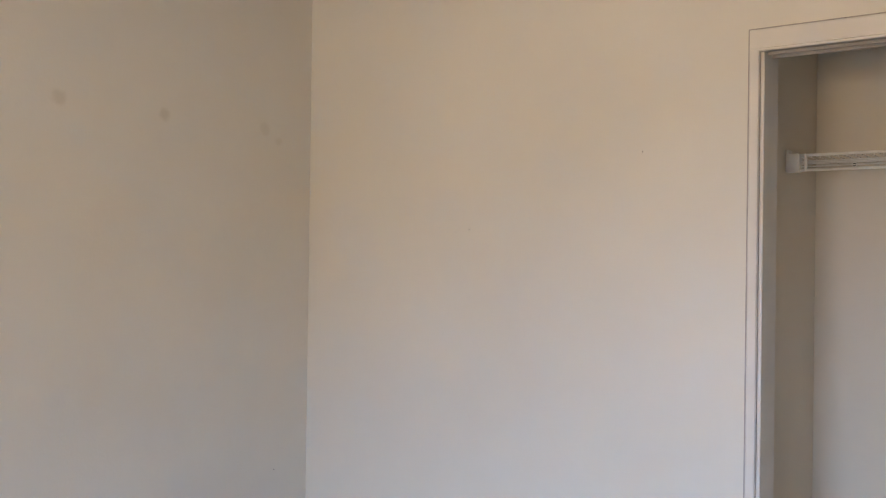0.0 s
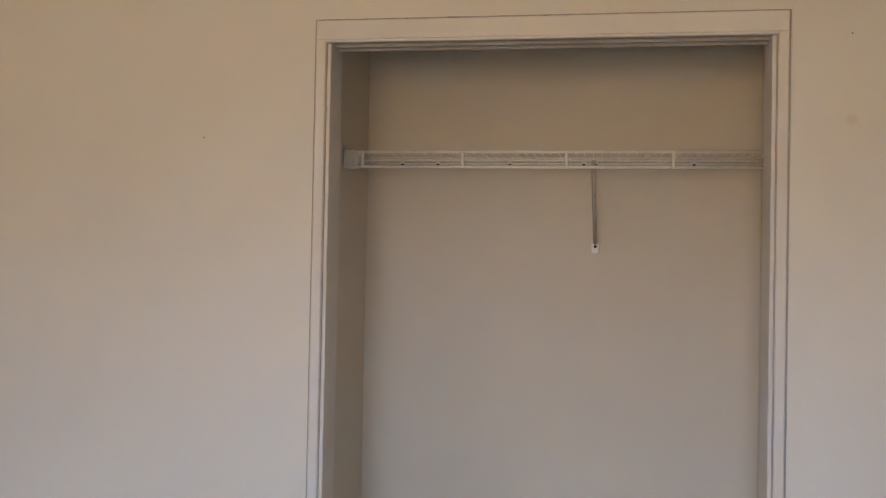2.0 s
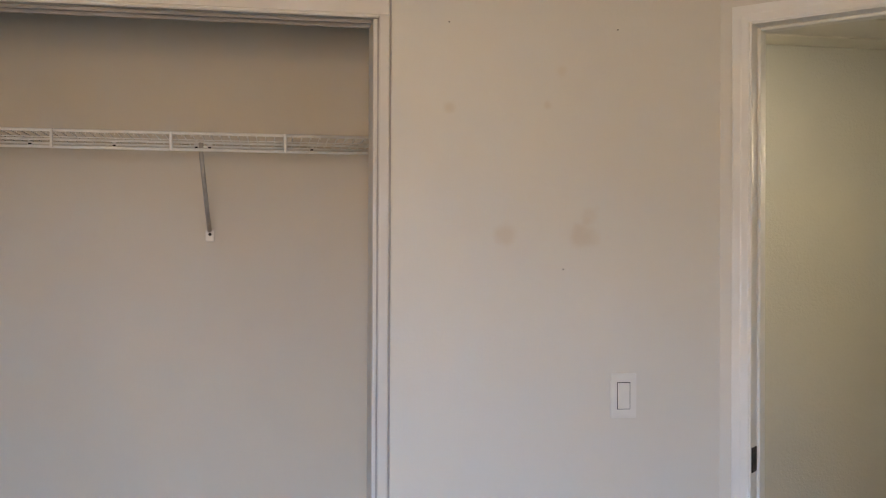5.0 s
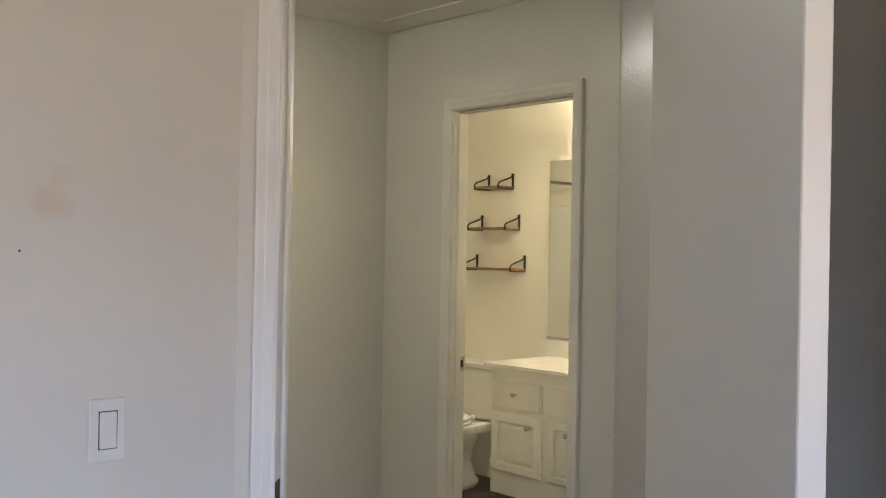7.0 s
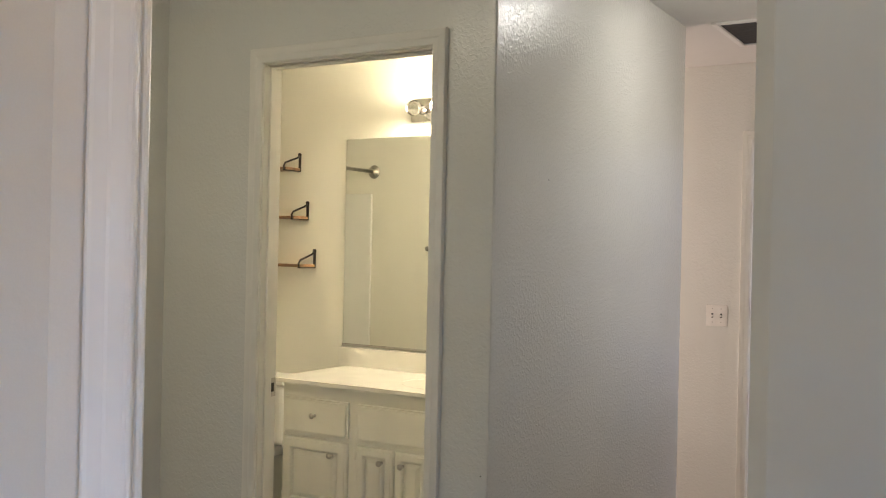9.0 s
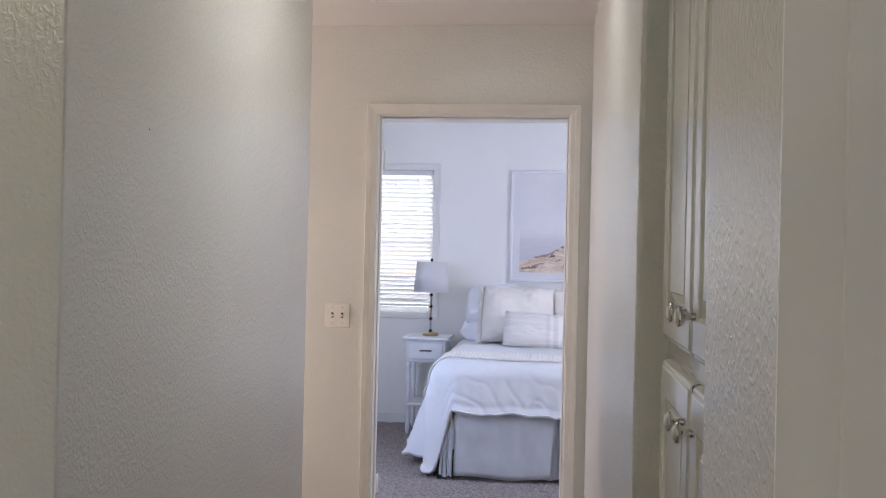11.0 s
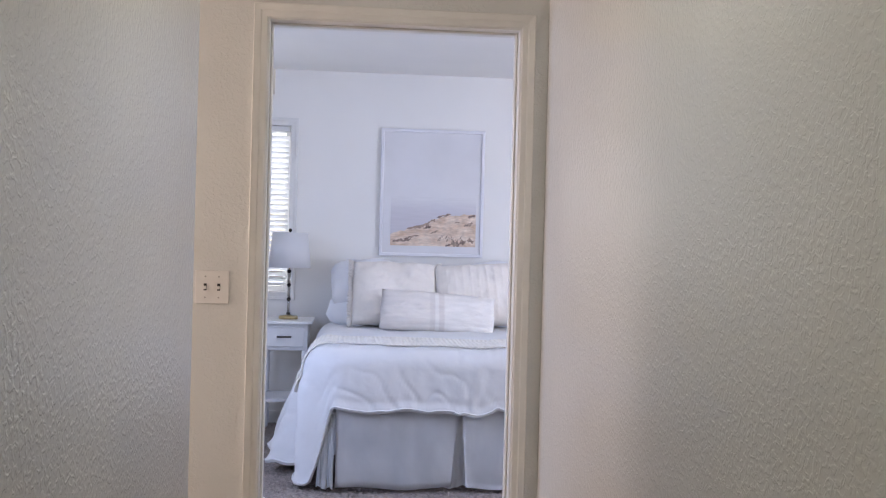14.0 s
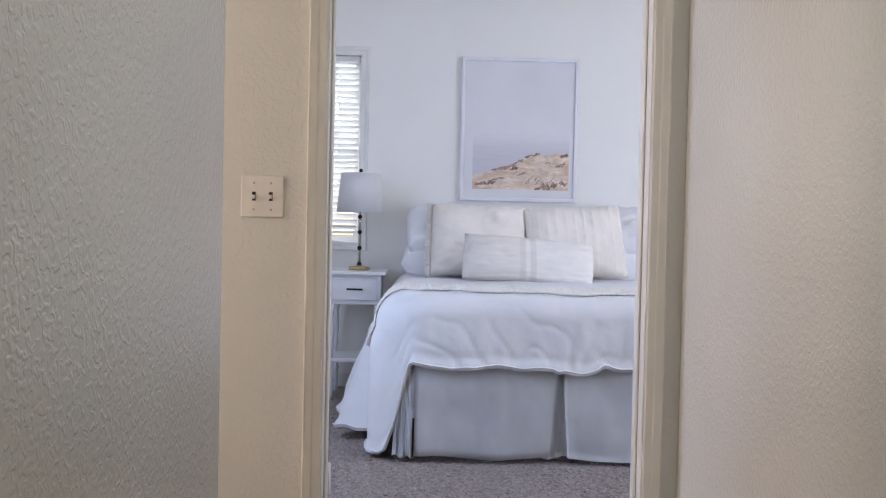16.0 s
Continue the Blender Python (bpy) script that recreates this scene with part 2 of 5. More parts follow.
def lets_light(m, share):
    """Turns a cloth or thin vinyl partly translucent."""
    n, l = m.node_tree.nodes, m.node_tree.links
    b, out = n["Principled BSDF"], n["Material Output"]
    tr, mx = n.new("ShaderNodeBsdfTranslucent"), n.new("ShaderNodeMixShader")
    tr.inputs[0].default_value, mx.inputs[0].default_value = (.9, .9, .9, 1), share
    l.new(b.outputs[0], mx.inputs[1]), l.new(tr.outputs[0], mx.inputs[2]), l.new(mx.outputs[0], out.inputs[0])


lets_light(m_slat, .25)
lets_light(m_shade, .35)


def banded(m, axis, stops):
    """Multiplies a cloth's colour by bands along one of its own axes; stops are (place in metres, grey)."""
    n, l = m.node_tree.nodes, m.node_tree.links
    b = n["Principled BSDF"]
    src = b.inputs["Base Color"].links[0].from_socket
    tc, sp, ramp, mr, mx = n.new("ShaderNodeTexCoord"), n.new("ShaderNodeSeparateXYZ"), n.new("ShaderNodeValToRGB"), n.new("ShaderNodeMapRange"), n.new("ShaderNodeMix")
    mr.inputs[1].default_value, mr.inputs[2].default_value = -.4, .4
    el = ramp.color_ramp.elements
    for i, (p, c) in enumerate(stops):
        e = el[i] if i < 2 else el.new(min(1, (p + .4) / .8))
        e.position, e.color = (p + .4) / .8, (*c, 1)
    mx.data_type, mx.blend_type = "RGBA", "MULTIPLY"
    mx.inputs[0].default_value = 1
    l.new(tc.outputs["Object"], sp.inputs[0]), l.new(sp.outputs[axis], mr.inputs[0]), l.new(mr.outputs[0], ramp.inputs[0])
    l.new(src, mx.inputs[6]), l.new(ramp.outputs[0], mx.inputs[7]), l.new(mx.outputs[2], b.inputs["Base Color"])


# thin bands are woven stripes; the darker left end is shade put into colour
W1, W2, W3 = (1, 1, 1), (.95, .93, .915), (.88, .855, .845)
banded(m_lumbar, 1, [(-.39, W1), (-.05, W1), (-.04, W3), (-.015, W3), (-.008, W1), (.01, W1), (.016, W3), (.04, W3), (.05, W2), (.20, W2), (.33, W3), (.39, W3)])

banded(m_sea, 2, [(.07, (.80, .78, .82)), (.26, (.82, .80, .84)), (.325, (.86, .845, .88)), (.40, (1, 1, 1))])

# ---- tools ----
BASE = {}


def thing(name, base, label, category, group="", kind=""):
    ob = new(name)
    ob.location = base
    ob.empty_display_size = .1
    BASE[ob] = Vector(base)
    return tagged(ob, label, category, group, kind)


def mesh_of(name, bm, mats):
    bmesh.ops.recalc_face_normals(bm, faces=bm.faces[:])
    me = bpy.data.meshes.new(name)
    bm.to_mesh(me)
    bm.free()
    for m in (mats if isinstance(mats, (list, tuple)) else [mats]):
        me.materials.append(m)
    return me


def part(name, bm, mat, parent, label=""):
    base = BASE[parent]
    bmesh.ops.translate(bm, vec=-base, verts=bm.verts[:])
    ob = new(name, mesh_of(name, bm, mat))
    ob.parent = parent
    BASE[ob] = base
    return tagged(ob, label)


def solid(name, bm, mat, base, label, category, group="", kind=""):
    base = Vector(base)
    bmesh.ops.translate(bm, vec=-base, verts=bm.verts[:])
    ob = new(name, mesh_of(name, bm, mat))
    ob.location = base
    BASE[ob] = base
    return tagged(ob, label, category, group, kind)


def fixed(name, bm, mat, label, category):
    """A piece of the setting, in world coordinates."""
    ob = new(name, mesh_of(name, bm, mat))
    BASE[ob] = Vector((0, 0, 0))
    return tagged(ob, label, category, "", "structure")


def box(bm, x0, x1, y0, y1, z0, z1, bev=0.0, seg=2, m=None):
    vs = [bm.verts.new((x, y, z)) for x in (x0, x1) for y in (y0, y1) for z in (z0, z1)]
    fs = [bm.faces.new([vs[i] for i in q]) for q in ((0, 1, 3, 2), (4, 6, 7, 5), (0, 4, 5, 1), (2, 3, 7, 6), (0, 2, 6, 4), (1, 5, 7, 3))]
    es = list({e for f in fs for e in f.edges})
    if bev:
        r = bmesh.ops.bevel(bm, geom=es, offset=bev, segments=seg, affect="EDGES", profile=.5)
        vs = list({v for f in r["faces"] for v in f.verts} | {v for v in vs if v.is_valid})
    if m is not None:
        bmesh.ops.transform(bm, matrix=m, verts=vs)
    return vs


def prism(bm, pts, z0, z1):
    lo, hi = [bm.verts.new((x, y, z0)) for x, y in pts], [bm.verts.new((x, y, z1)) for x, y in pts]
    n = len(pts)
    bm.faces.new(lo[::-1]), bm.faces.new(hi)
    for i in range(n):
        f = bm.faces.new((lo[i], lo[(i + 1) % n], hi[(i + 1) % n], hi[i]))
    return lo + hi


def arc(cx, cy, r, a0, a1, n=5):
    return [(cx + r * math.cos(radians(a0 + (a1 - a0) * i / n)), cy + r * math.sin(radians(a0 + (a1 - a0) * i / n))) for i in range(n + 1)]


def lathe(bm, profile, m=None, n=24):
    """A turned body: profile of (radius, height) from bottom to top, about z."""
    m = m or Matrix()
    rings = []
    for r, z in profile:
        rings.append([bm.verts.new(m @ Vector((r * math.cos(2 * math.pi * i / n), r * math.sin(2 * math.pi * i / n), z))) for i in range(n)])
    for a, b in zip(rings, rings[1:]):
        for i in range(n):
            bm.faces.new((a[i], a[(i + 1) % n], b[(i + 1) % n], b[i])).smooth = True
    bm.faces.new(rings[0][::-1]), bm.faces.new(rings[-1])


def tube(bm, pts, r, n=8):
    pts = [Vector(p) for p in pts]
    rings = []
    for i, p in enumerate(pts):
        d = (pts[min(i + 1, len(pts) - 1)] - pts[max(i - 1, 0)]).normalized()
        a = d.orthogonal().normalized() if not rings else (ref - d * ref.dot(d)).normalized()
        ref = a
        b = d.cross(a)
        rings.append([bm.verts.new(p + r * (math.cos(2 * math.pi * k / n) * a + math.sin(2 * math.pi * k / n) * b)) for k in range(n)])
    for u, v in zip(rings, rings[1:]):
        for k in range(n):
            bm.faces.new((u[k], u[(k + 1) % n], v[(k + 1) % n], v[k])).smooth = True
    bm.faces.new(rings[0][::-1]), bm.faces.new(rings[-1])


def ball(bm, c, r, n=16):
    lathe(bm, [(max(r * math.sin(math.pi * i / 10), r * .02), -r * math.cos(math.pi * i / 10)) for i in range(11)], Matrix.Translation(c), n)


def surface(bm, f, us, vs, closed=False):
    g = [[bm.verts.new(f(u, v)) for v in vs] for u in us]
    for a, b in zip(g, g[1:]):
        for i in range(len(vs) - 1):
            bm.faces.new((a[i], a[i + 1], b[i + 1], b[i])).smooth = True
    return g


def steps(a, b, n):
    return [a + (b - a) * i / n for i in range(n + 1)]


def on_wall(x, y, ax, ay, ox, oy):
    """Wall axes: s along (ax, ay), proud along (ox, oy), height z."""
    return Matrix(((ax, ox, 0, x), (ay, oy, 0, y), (0, 0, 1, 0), (0, 0, 0, 1)))


def casing(bm, m, a, b, z0, z1, profile, ring=False):
    """A mitred frame round an opening a to b, z0 to z1; profile of (outward, proud) points."""
    rows = []
    for u, v in profile:
        c = [(a - u, v, z0 - (u if ring else 0)), (a - u, v, z1 + u), (b + u, v, z1 + u), (b + u, v, z0 - (u if ring else 0))]
        rows.append([bm.verts.new(m @ Vector(p)) for p in c])
    k = len(profile)
    for i in range(k):
        p, q = rows[i], rows[(i + 1) % k]
        for j in range(4 if ring else 3):
            bm.faces.new((p[j], p[(j + 1) % 4], q[(j + 1) % 4], q[j]))
    if not ring:
        bm.faces.new([r[0] for r in rows]), bm.faces.new([r[3] for r in rows][::-1])


DOOR_CASING = [(0, 0), (0, .009), (.004, .0115), (.022, .0130), (.026, .0150), (.042, .0165), (.046, .0175), (.049, .0165), (.050, .013), (.050, 0)]
SLIM_CASING = [(-.002, 0), (-.002, .006), (.001, .009), (.023, .009), (.0255, .006), (.0255, 0)]

# ---- structure ----
H, HB = 2.453, 2.478
R2 = math.sqrt(.5)


def diag(s, v=0.0):
    """A point of the slanted door wall: s along it, v into the empty bedroom."""
    return (2.075 + R2 * s - R2 * v, -R2 * s - R2 * v)


# wall with the closet
bm = bmesh.new()
prism(bm, [(-1.777, 0), (.030, 0), (.030, .115), (-1.777, .115)], 0, H)
prism(bm, [(1.186, 0), (2.075, 0), diag(.064), diag(.064, -.12), (2.125, .12), (1.186, .115)], 0, H)
box(bm, .030, 1.186, 0, .115, 2.032, H)
fixed("wall_north", bm, m_wall_marked, "warm white painted bedroom wall with faint greasy spots", "wall")
bm = bmesh.new()
prism(bm, [diag(.886), diag(.886, -.112), (2.833, -.588), (2.92, -.588), (2.92, -4.4), (2.80, -4.4), (2.80, -.725)], 0, H)
prism(bm, [diag(.064), diag(.886), diag(.886, -.112), diag(.064, -.112)], 2.062, H)
fixed("wall_east", bm, m_wall, "warm white painted wall round the slanted doorway", "wall")
# unseen block added to keep window light out of the pocket behind the door
bm = bmesh.new()
box(bm, 2.29, 2.799, -4.399, -1.19, 0, H)
fixed("wall_east_light_block", bm, m_wall, "unseen warm white block added to shade the pocket behind the door", "wall")
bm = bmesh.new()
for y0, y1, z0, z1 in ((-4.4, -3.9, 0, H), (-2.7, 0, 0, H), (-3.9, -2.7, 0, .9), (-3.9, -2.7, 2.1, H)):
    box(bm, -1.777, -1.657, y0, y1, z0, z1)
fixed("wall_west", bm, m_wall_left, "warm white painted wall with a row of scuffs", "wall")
bm = bmesh.new()
for x0, x1, z0, z1 in ((-1.777, -.20, 0, H), (1.0, 2.92, 0, H), (-.20, 1.0, 0, .9), (-.20, 1.0, 2.1, H)):
    box(bm, x0, x1, -4.52, -4.4, z0, z1)
fixed("wall_south", bm, m_wall, "warm white bedroom wall with a window", "wall")
# closet niche, in tan paint that is also darkened for the shade inside
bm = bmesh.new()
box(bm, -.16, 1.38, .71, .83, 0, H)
fixed("wall_closet_1", bm, m_closet, "beige back wall of the empty closet, darkened for its shade", "wall")
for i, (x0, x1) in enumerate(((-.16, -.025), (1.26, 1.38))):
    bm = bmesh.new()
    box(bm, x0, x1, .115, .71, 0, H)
    fixed("wall_closet_%d" % (i + 2), bm, m_closet, "beige side wall of the empty closet, darkened for its shade", "wall")
# hall
for i, (x0, x1, y0, y1) in enumerate(((2.005, 2.125, .12, .83), (1.38, 2.005, .71, .83), (1.26, 1.38, .83, 1.93), (1.38, 3.922, 1.812, 1.93))):
    bm = bmesh.new()
    box(bm, x0, x1, y0, y1, 0, H)
    fixed("wall_alcove_%d" % (i + 1), bm, m_hall, "satin off-white hall wall with orange-peel texture", "wall")
bm = bmesh.new()
prism(bm, [(3.922, .675)] + arc(3.928, .481, .006, 180, 270) + [(5.60, .475)] + arc(5.726, .489, .014, -90, 0) + [(5.74, .595), (4.04, .595), (4.04, .675)], 0, H)
box(bm, 3.922, 4.005, 1.370, 3.87, 0, H)
box(bm, 3.922, 4.005, .675, 1.370, 2.053, H)
fixed("wall_hall_2", bm, m_hall, "satin off-white textured hall wall round the bathroom doorway", "wall")
bm = bmesh.new()
prism(bm, [(2.92, -.708), (2.92, -.588)] + [(3.353, -.588)] + arc(3.353, -.602, .014, 90, 0) + [(3.367, -.708)], 0, H)
prism(bm, [(4.244, -.708)] + arc(4.258, -.602, .014, 180, 90) + [(6.676, -.588), (6.676, -.708)], 0, H)
box(bm, 2.92, 6.676, -1.16, -1.10, 0, H)
box(bm, 3.367, 4.244, -.69, -.60, 2.40, H)
fixed("wall_hall_3", bm, m_hall, "satin off-white textured hall wall round the cupboard recess", "wall")
bm = bmesh.new()
box(bm, 5.48, 5.60, .595, 3.87, 0, H)
fixed("wall_bath_1", bm, m_bath, "cream painted bathroom wall behind the vanity", "wall")
bm = bmesh.new()
box(bm, 4.04, 5.48, 3.75, 3.87, 0, H)
box(bm, 4.04, 4.046, .606, .630, 0, H)
box(bm, 4.0055, 4.046, 1.47, 3.75, 0, H)
box(bm, 4.04, 5.48, .595, .605, 0, H)
fixed("wall_bath_2", bm, m_bath, "cream painted bathroom wall beside the tub", "wall")
bm = bmesh.new()
box(bm, 5.62, 5.74, .600, 2.72, 0, H)
box(bm, 5.74, 6.676, 2.60, 2.72, 0, .3)
box(bm, 5.74, 6.676, 2.60, 2.72, 2.3, H)
fixed("wall_living", bm, m_hall, "off-white wall of the open passage", "wall")
# wall between the hall and the furnished bedroom
bm = bmesh.new()
for y0, y1, z0, z1 in ((-3.72, -.504, 0, HB),):
    box(bm, 6.676, 6.80, y0, y1, z0, z1)
fixed("wall_hall_5", bm, m_hall, "satin off-white end wall beside the cupboard side", "wall")
bm = bmesh.new()
box(bm, 6.676, 6.80, .408, 2.72, 0, HB)
fixed("wall_hall_6", bm, m_hall, "satin off-white end wall with a light switch", "wall")
bm = bmesh.new()
box(bm, 6.676, 6.80, -.504, .408, 2.053, HB)
fixed("wall_hall_4", bm, m_hall, "satin off-white wall over the bedroom doorway", "wall")
bm = bmesh.new()
for y0, y1, z0, z1 in ((-3.72, .545, 0, HB), (1.19, 1.72, 0, HB), (.545, 1.19, 0, .915), (.545, 1.19, 2.085, HB)):
    box(bm, 10.15, 10.30, y0, y1, z0, z1)
fixed("wall_bedroom_1", bm, m_wall_b, "white painted bedroom wall with a window", "wall")
bm = bmesh.new()
for x0, x1, z0, z1 in ((6.80, 6.85, 0, HB), (8.05, 10.15, 0, HB), (6.85, 8.05, 0, .85), (6.85, 8.05, 2.15, HB)):
    box(bm, x0, x1, 1.60, 1.72, z0, z1)
fixed("wall_bedroom_2", bm, m_wall_b, "white painted bedroom wall with an added opening for fill light", "wall")
bm = bmesh.new()
for x0, x1, z0, z1 in ((6.80, 6.87, 0, HB), (8.07, 10.15, 0, HB), (6.87, 8.07, 0, .85), (6.87, 8.07, 2.15, HB)):
    box(bm, x0, x1, -3.72, -3.60, z0, z1)
fixed("wall_bedroom_3", bm, m_wall_b, "white painted bedroom wall with a wide window", "wall")
# ceilings and floors
bm = bmesh.new()
box(bm, -1.777, 2.92, -4.52, .83, H, H + .12)
fixed("ceiling_1", bm, m_ceiling, "off-white textured bedroom ceiling", "ceiling")
bm = bmesh.new()
for x0, x1, y0, y1 in ((1.26, 2.78, .83, 1.93), (2.78, 3.555, 1.35, 1.93), (2.78, 3.555, .83, .86), (3.555, 6.74, .83, 2.72), (2.92, 6.74, -1.16, .83)):
    box(bm, x0, x1, y0, y1, H, H + .12)
fixed("ceiling_2", bm, m_ceiling, "off-white textured hall ceiling", "ceiling")
bm = bmesh.new()
box(bm, 3.98, 5.55, 2.72, 3.87, H, H + .12)
fixed("ceiling_3", bm, m_ceiling, "off-white bathroom ceiling", "ceiling")
bm = bmesh.new()
box(bm, 6.742, 10.30, -3.72, 1.72, HB, HB + .12)
fixed("ceiling_4", bm, m_wall_b, "white bedroom ceiling", "ceiling")
bm = bmesh.new()
box(bm, -1.777, 4.0, -4.52, 1.93, -.1, 0)
box(bm, 4.0, 6.74, -1.16, .5, -.1, 0)
box(bm, 5.55, 6.74, .5, 2.72, -.1, 0)
fixed("floor_1", bm, m_carpet_a, "tan cut-pile carpet of the empty bedroom and hall", "floor")
# deep pile of the furnished bedroom
xs, ys = np.arange(6.74, 10.151, .0125), np.arange(-3.6, 1.601, .0125)
gx, gy = np.meshgrid(xs, ys, indexing="ij")
rng = np.random.default_rng(4)
rough = rng.random(gx.shape)
rough = (rough + np.roll(rough, 1, 0) + np.roll(rough, 1, 1)) / 3
tuft = .020 * rough + .004 * np.sin(gx * 9 + 2 * np.sin(gy * 7)) * np.cos(gy * 8)
verts = np.stack([gx + .004 * rng.standard_normal(gx.shape), gy + .004 * rng.standard_normal(gx.shape), tuft - .008], -1).reshape(-1, 3)
idx = np.arange(gx.size).reshape(gx.shape)
quads = np.stack([idx[:-1, :-1], idx[1:, :-1], idx[1:, 1:], idx[:-1, 1:]], -1).reshape(-1, 4)
me = bpy.data.meshes.new("floor_2")
me.from_pydata(verts.tolist(), [], quads.tolist())
me.materials.append(m_carpet)
tagged(new("floor_2", me), "grey-brown speckled deep pile carpet", "floor", "", "structure")
bm = bmesh.new()
box(bm, 6.74, 10.3, -3.72, 1.72, -.12, -.03)
fixed("floor_3", bm, m_carpet_a, "screed under the bedroom carpet", "floor")
bm = bmesh.new()
box(bm, -60, 80, -60, 60, -.5, -.3)
fixed("ground", bm, m_outside, "dry garden ground outside the house", "ground")

# door linings and casings
DIAG = on_wall(2.075, 0, R2, -R2, -R2, -R2)


def lining(bm, m, a, b, top, depth, stop):
    """Jambs and head inside an opening, depth behind the wall face, with a door stop strip."""
    t = .018
    for x0, x1, z0, z1 in ((a - t, a, 0, top + t), (b, b + t, 0, top + t), (a, b, top, top + t)):
        box(bm, x0, x1, -depth - .003, .003, z0, z1, .002, 1, m)
    for x0, x1, z0, z1 in ((a, a + .009, 0, top), (b - .009, b, 0, top), (a + .009, b - .009, top - .009, top)):
        box(bm, x0, x1, -stop - .034, -stop, z0, z1, .003, 1, m)


SLENDER = [(u * .88, v * .6) for u, v in DOOR_CASING]


def doorway(name, m, back, a, b, top, depth, stop, mat, label):
    bm = bmesh.new()
    lining(bm, m, a, b, top, depth, stop)
    casing(bm, m, a - .005, b + .005, 0, top + .005, DOOR_CASING if back is not None else SLENDER)
    if isinstance(back, Matrix):
        casing(bm, back, a - .005, b + .005, 0, top + .005, DOOR_CASING)
    return fixed(name, bm, mat, label, "door frame")


frame_a = doorway("trim_1", DIAG, None, .082, .868, 2.044, .112, .04, m_trim, "white moulded casing and jambs of the slanted doorway")
BATHW = on_wall(3.922, 0, 0, 1, -1, 0)
frame_bath = doorway("trim_2", BATHW, 0, .693, 1.352, 2.035, .083, .02, m_trim_hall, "off-white moulded casing and jambs of the bathroom doorway")
ENDW = on_wall(6.676, 0, 0, 1, -1, 0)
frame_b = doorway("trim_3", ENDW, ENDW @ on_wall(0, -.124, 1, 0, 0, -1), -.486, .390, 2.035, .124, .045, m_trim_hall, "cream moulded casing and jambs of the bedroom doorway")
CLOS = on_wall(0, 0, 1, 0, 0, -1)
bm = bmesh.new()
casing(bm, CLOS, .004, 1.212, 0, 2.088, [(0, 0), (0, .004), (.004, .004), (.005, 0)])
# inner ring: a grey line painted for the shaded edge of the jamb
casing(bm, CLOS, .030, 1.186, 0, 2.032, [(-.0045, 0), (-.0045, .0096), (-.001, .0096), (-.001, 0)])
rc = random.Random(3)
x = .012
while x < 1.19:
    w = rc.uniform(.006, .035)
    box(bm, x, min(x + w, 1.20), -.0145, -.006, 2.0872, 2.0872 + rc.uniform(.0012, .0028))
    x += w + rc.uniform(.004, .03) * (1 if x < .8 else 3)
fixed("trim_5", bm, m_bead_and_shade, "grey corner bead, caulk cracks and painted shade line round the closet", "door frame")
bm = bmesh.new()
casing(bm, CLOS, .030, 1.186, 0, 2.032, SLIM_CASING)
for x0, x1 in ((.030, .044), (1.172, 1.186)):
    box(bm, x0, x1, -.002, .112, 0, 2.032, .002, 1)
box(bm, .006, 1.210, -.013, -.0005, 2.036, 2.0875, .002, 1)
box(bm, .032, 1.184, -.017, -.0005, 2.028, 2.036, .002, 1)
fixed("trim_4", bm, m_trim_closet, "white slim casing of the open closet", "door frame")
track = thing("sliding_door_track", (.6, .05, 2.0), "grey metal sliding door track under the closet head", "door track")
for i, y in enumerate((.02, .055)):
    bm = bmesh.new()
    box(bm, .046, 1.170, y, y + .028, 2.027, 2.0315, .001, 1)
    box(bm, .046, 1.170, y, y + .003, 2.0215 - .003 * i, 2.027)
    part("rail", bm, m_bead_and_shade, track)
bm = bmesh.new()
for y0, y1, x0, x1 in ((1.588, 1.60, 6.80, 10.14),):
    box(bm, x0, x1, y0, y1, 0, .085, .003, 1)
box(bm, 10.138, 10.1495, -3.59, 1.588, 0, .085, .003, 1)
box(bm, 6.801, 6.812, .46, 1.588, 0, .085, .003, 1)
fixed("baseboard", bm, m_trim, "white painted baseboard", "baseboard")

# ---- empty bedroom ----
LEAF = on_wall(2.625, -.588, -.665, -.747, -.747, .665)
door = thing("bedroom_door", (2.625, -.588, 0), "plain off-white flush door, swung open into the room", "door")
bm = bmesh.new()
box(bm, 0, .758, -.035, 0, .012, 2.036, .002, 1, LEAF)
leaf = part("leaf", bm, m_door, door)
for z in (.25, 1.05, 1.82):
    bm = bmesh.new()
    tube(bm, [DIAG @ Vector((.866, .008, z - .045)), DIAG @ Vector((.866, .008, z + .045))], .006)
    part("hinge", bm, m_bronze, door, "dark bronze hinge")


def strike(name, m, z, mat, label):
    """A latch plate let into a jamb; m has s across the plate and proud out of the jamb."""
    ob = thing(name, m @ Vector((0, 0, z)), label, "strike plate")
    bm = bmesh.new()
    box(bm, -.019, .019, -.001, .0025, z - .032, z + .032, .002, 2, m)
    part("plate", bm, mat, ob)
    bm = bmesh.new()
    box(bm, -.009, .009, .0022, .003, z - .015, z + .015, 0, 1, m)
    part("latch_hole", bm, m_dark, ob)
    for dz in (-.021, .021):
        bm = bmesh.new()
        lathe(bm, [(.0035, 0), (.003, .001)], m @ pose(0, .0025, z + dz, -90, 0, 0), 8)
        part("screw", bm, mat, ob)
    return ob


p = diag(.082, -.02)
strike("strike_plate", on_wall(*p, R2, R2, R2, -R2), .935, m_bronze, "dark bronze strike plate on the white door jamb")
strike("strike_plate", on_wall(3.986, 1.352, 1, 0, 0, -1), .945, m_nickel, "small nickel strike plate on the bathroom jamb")


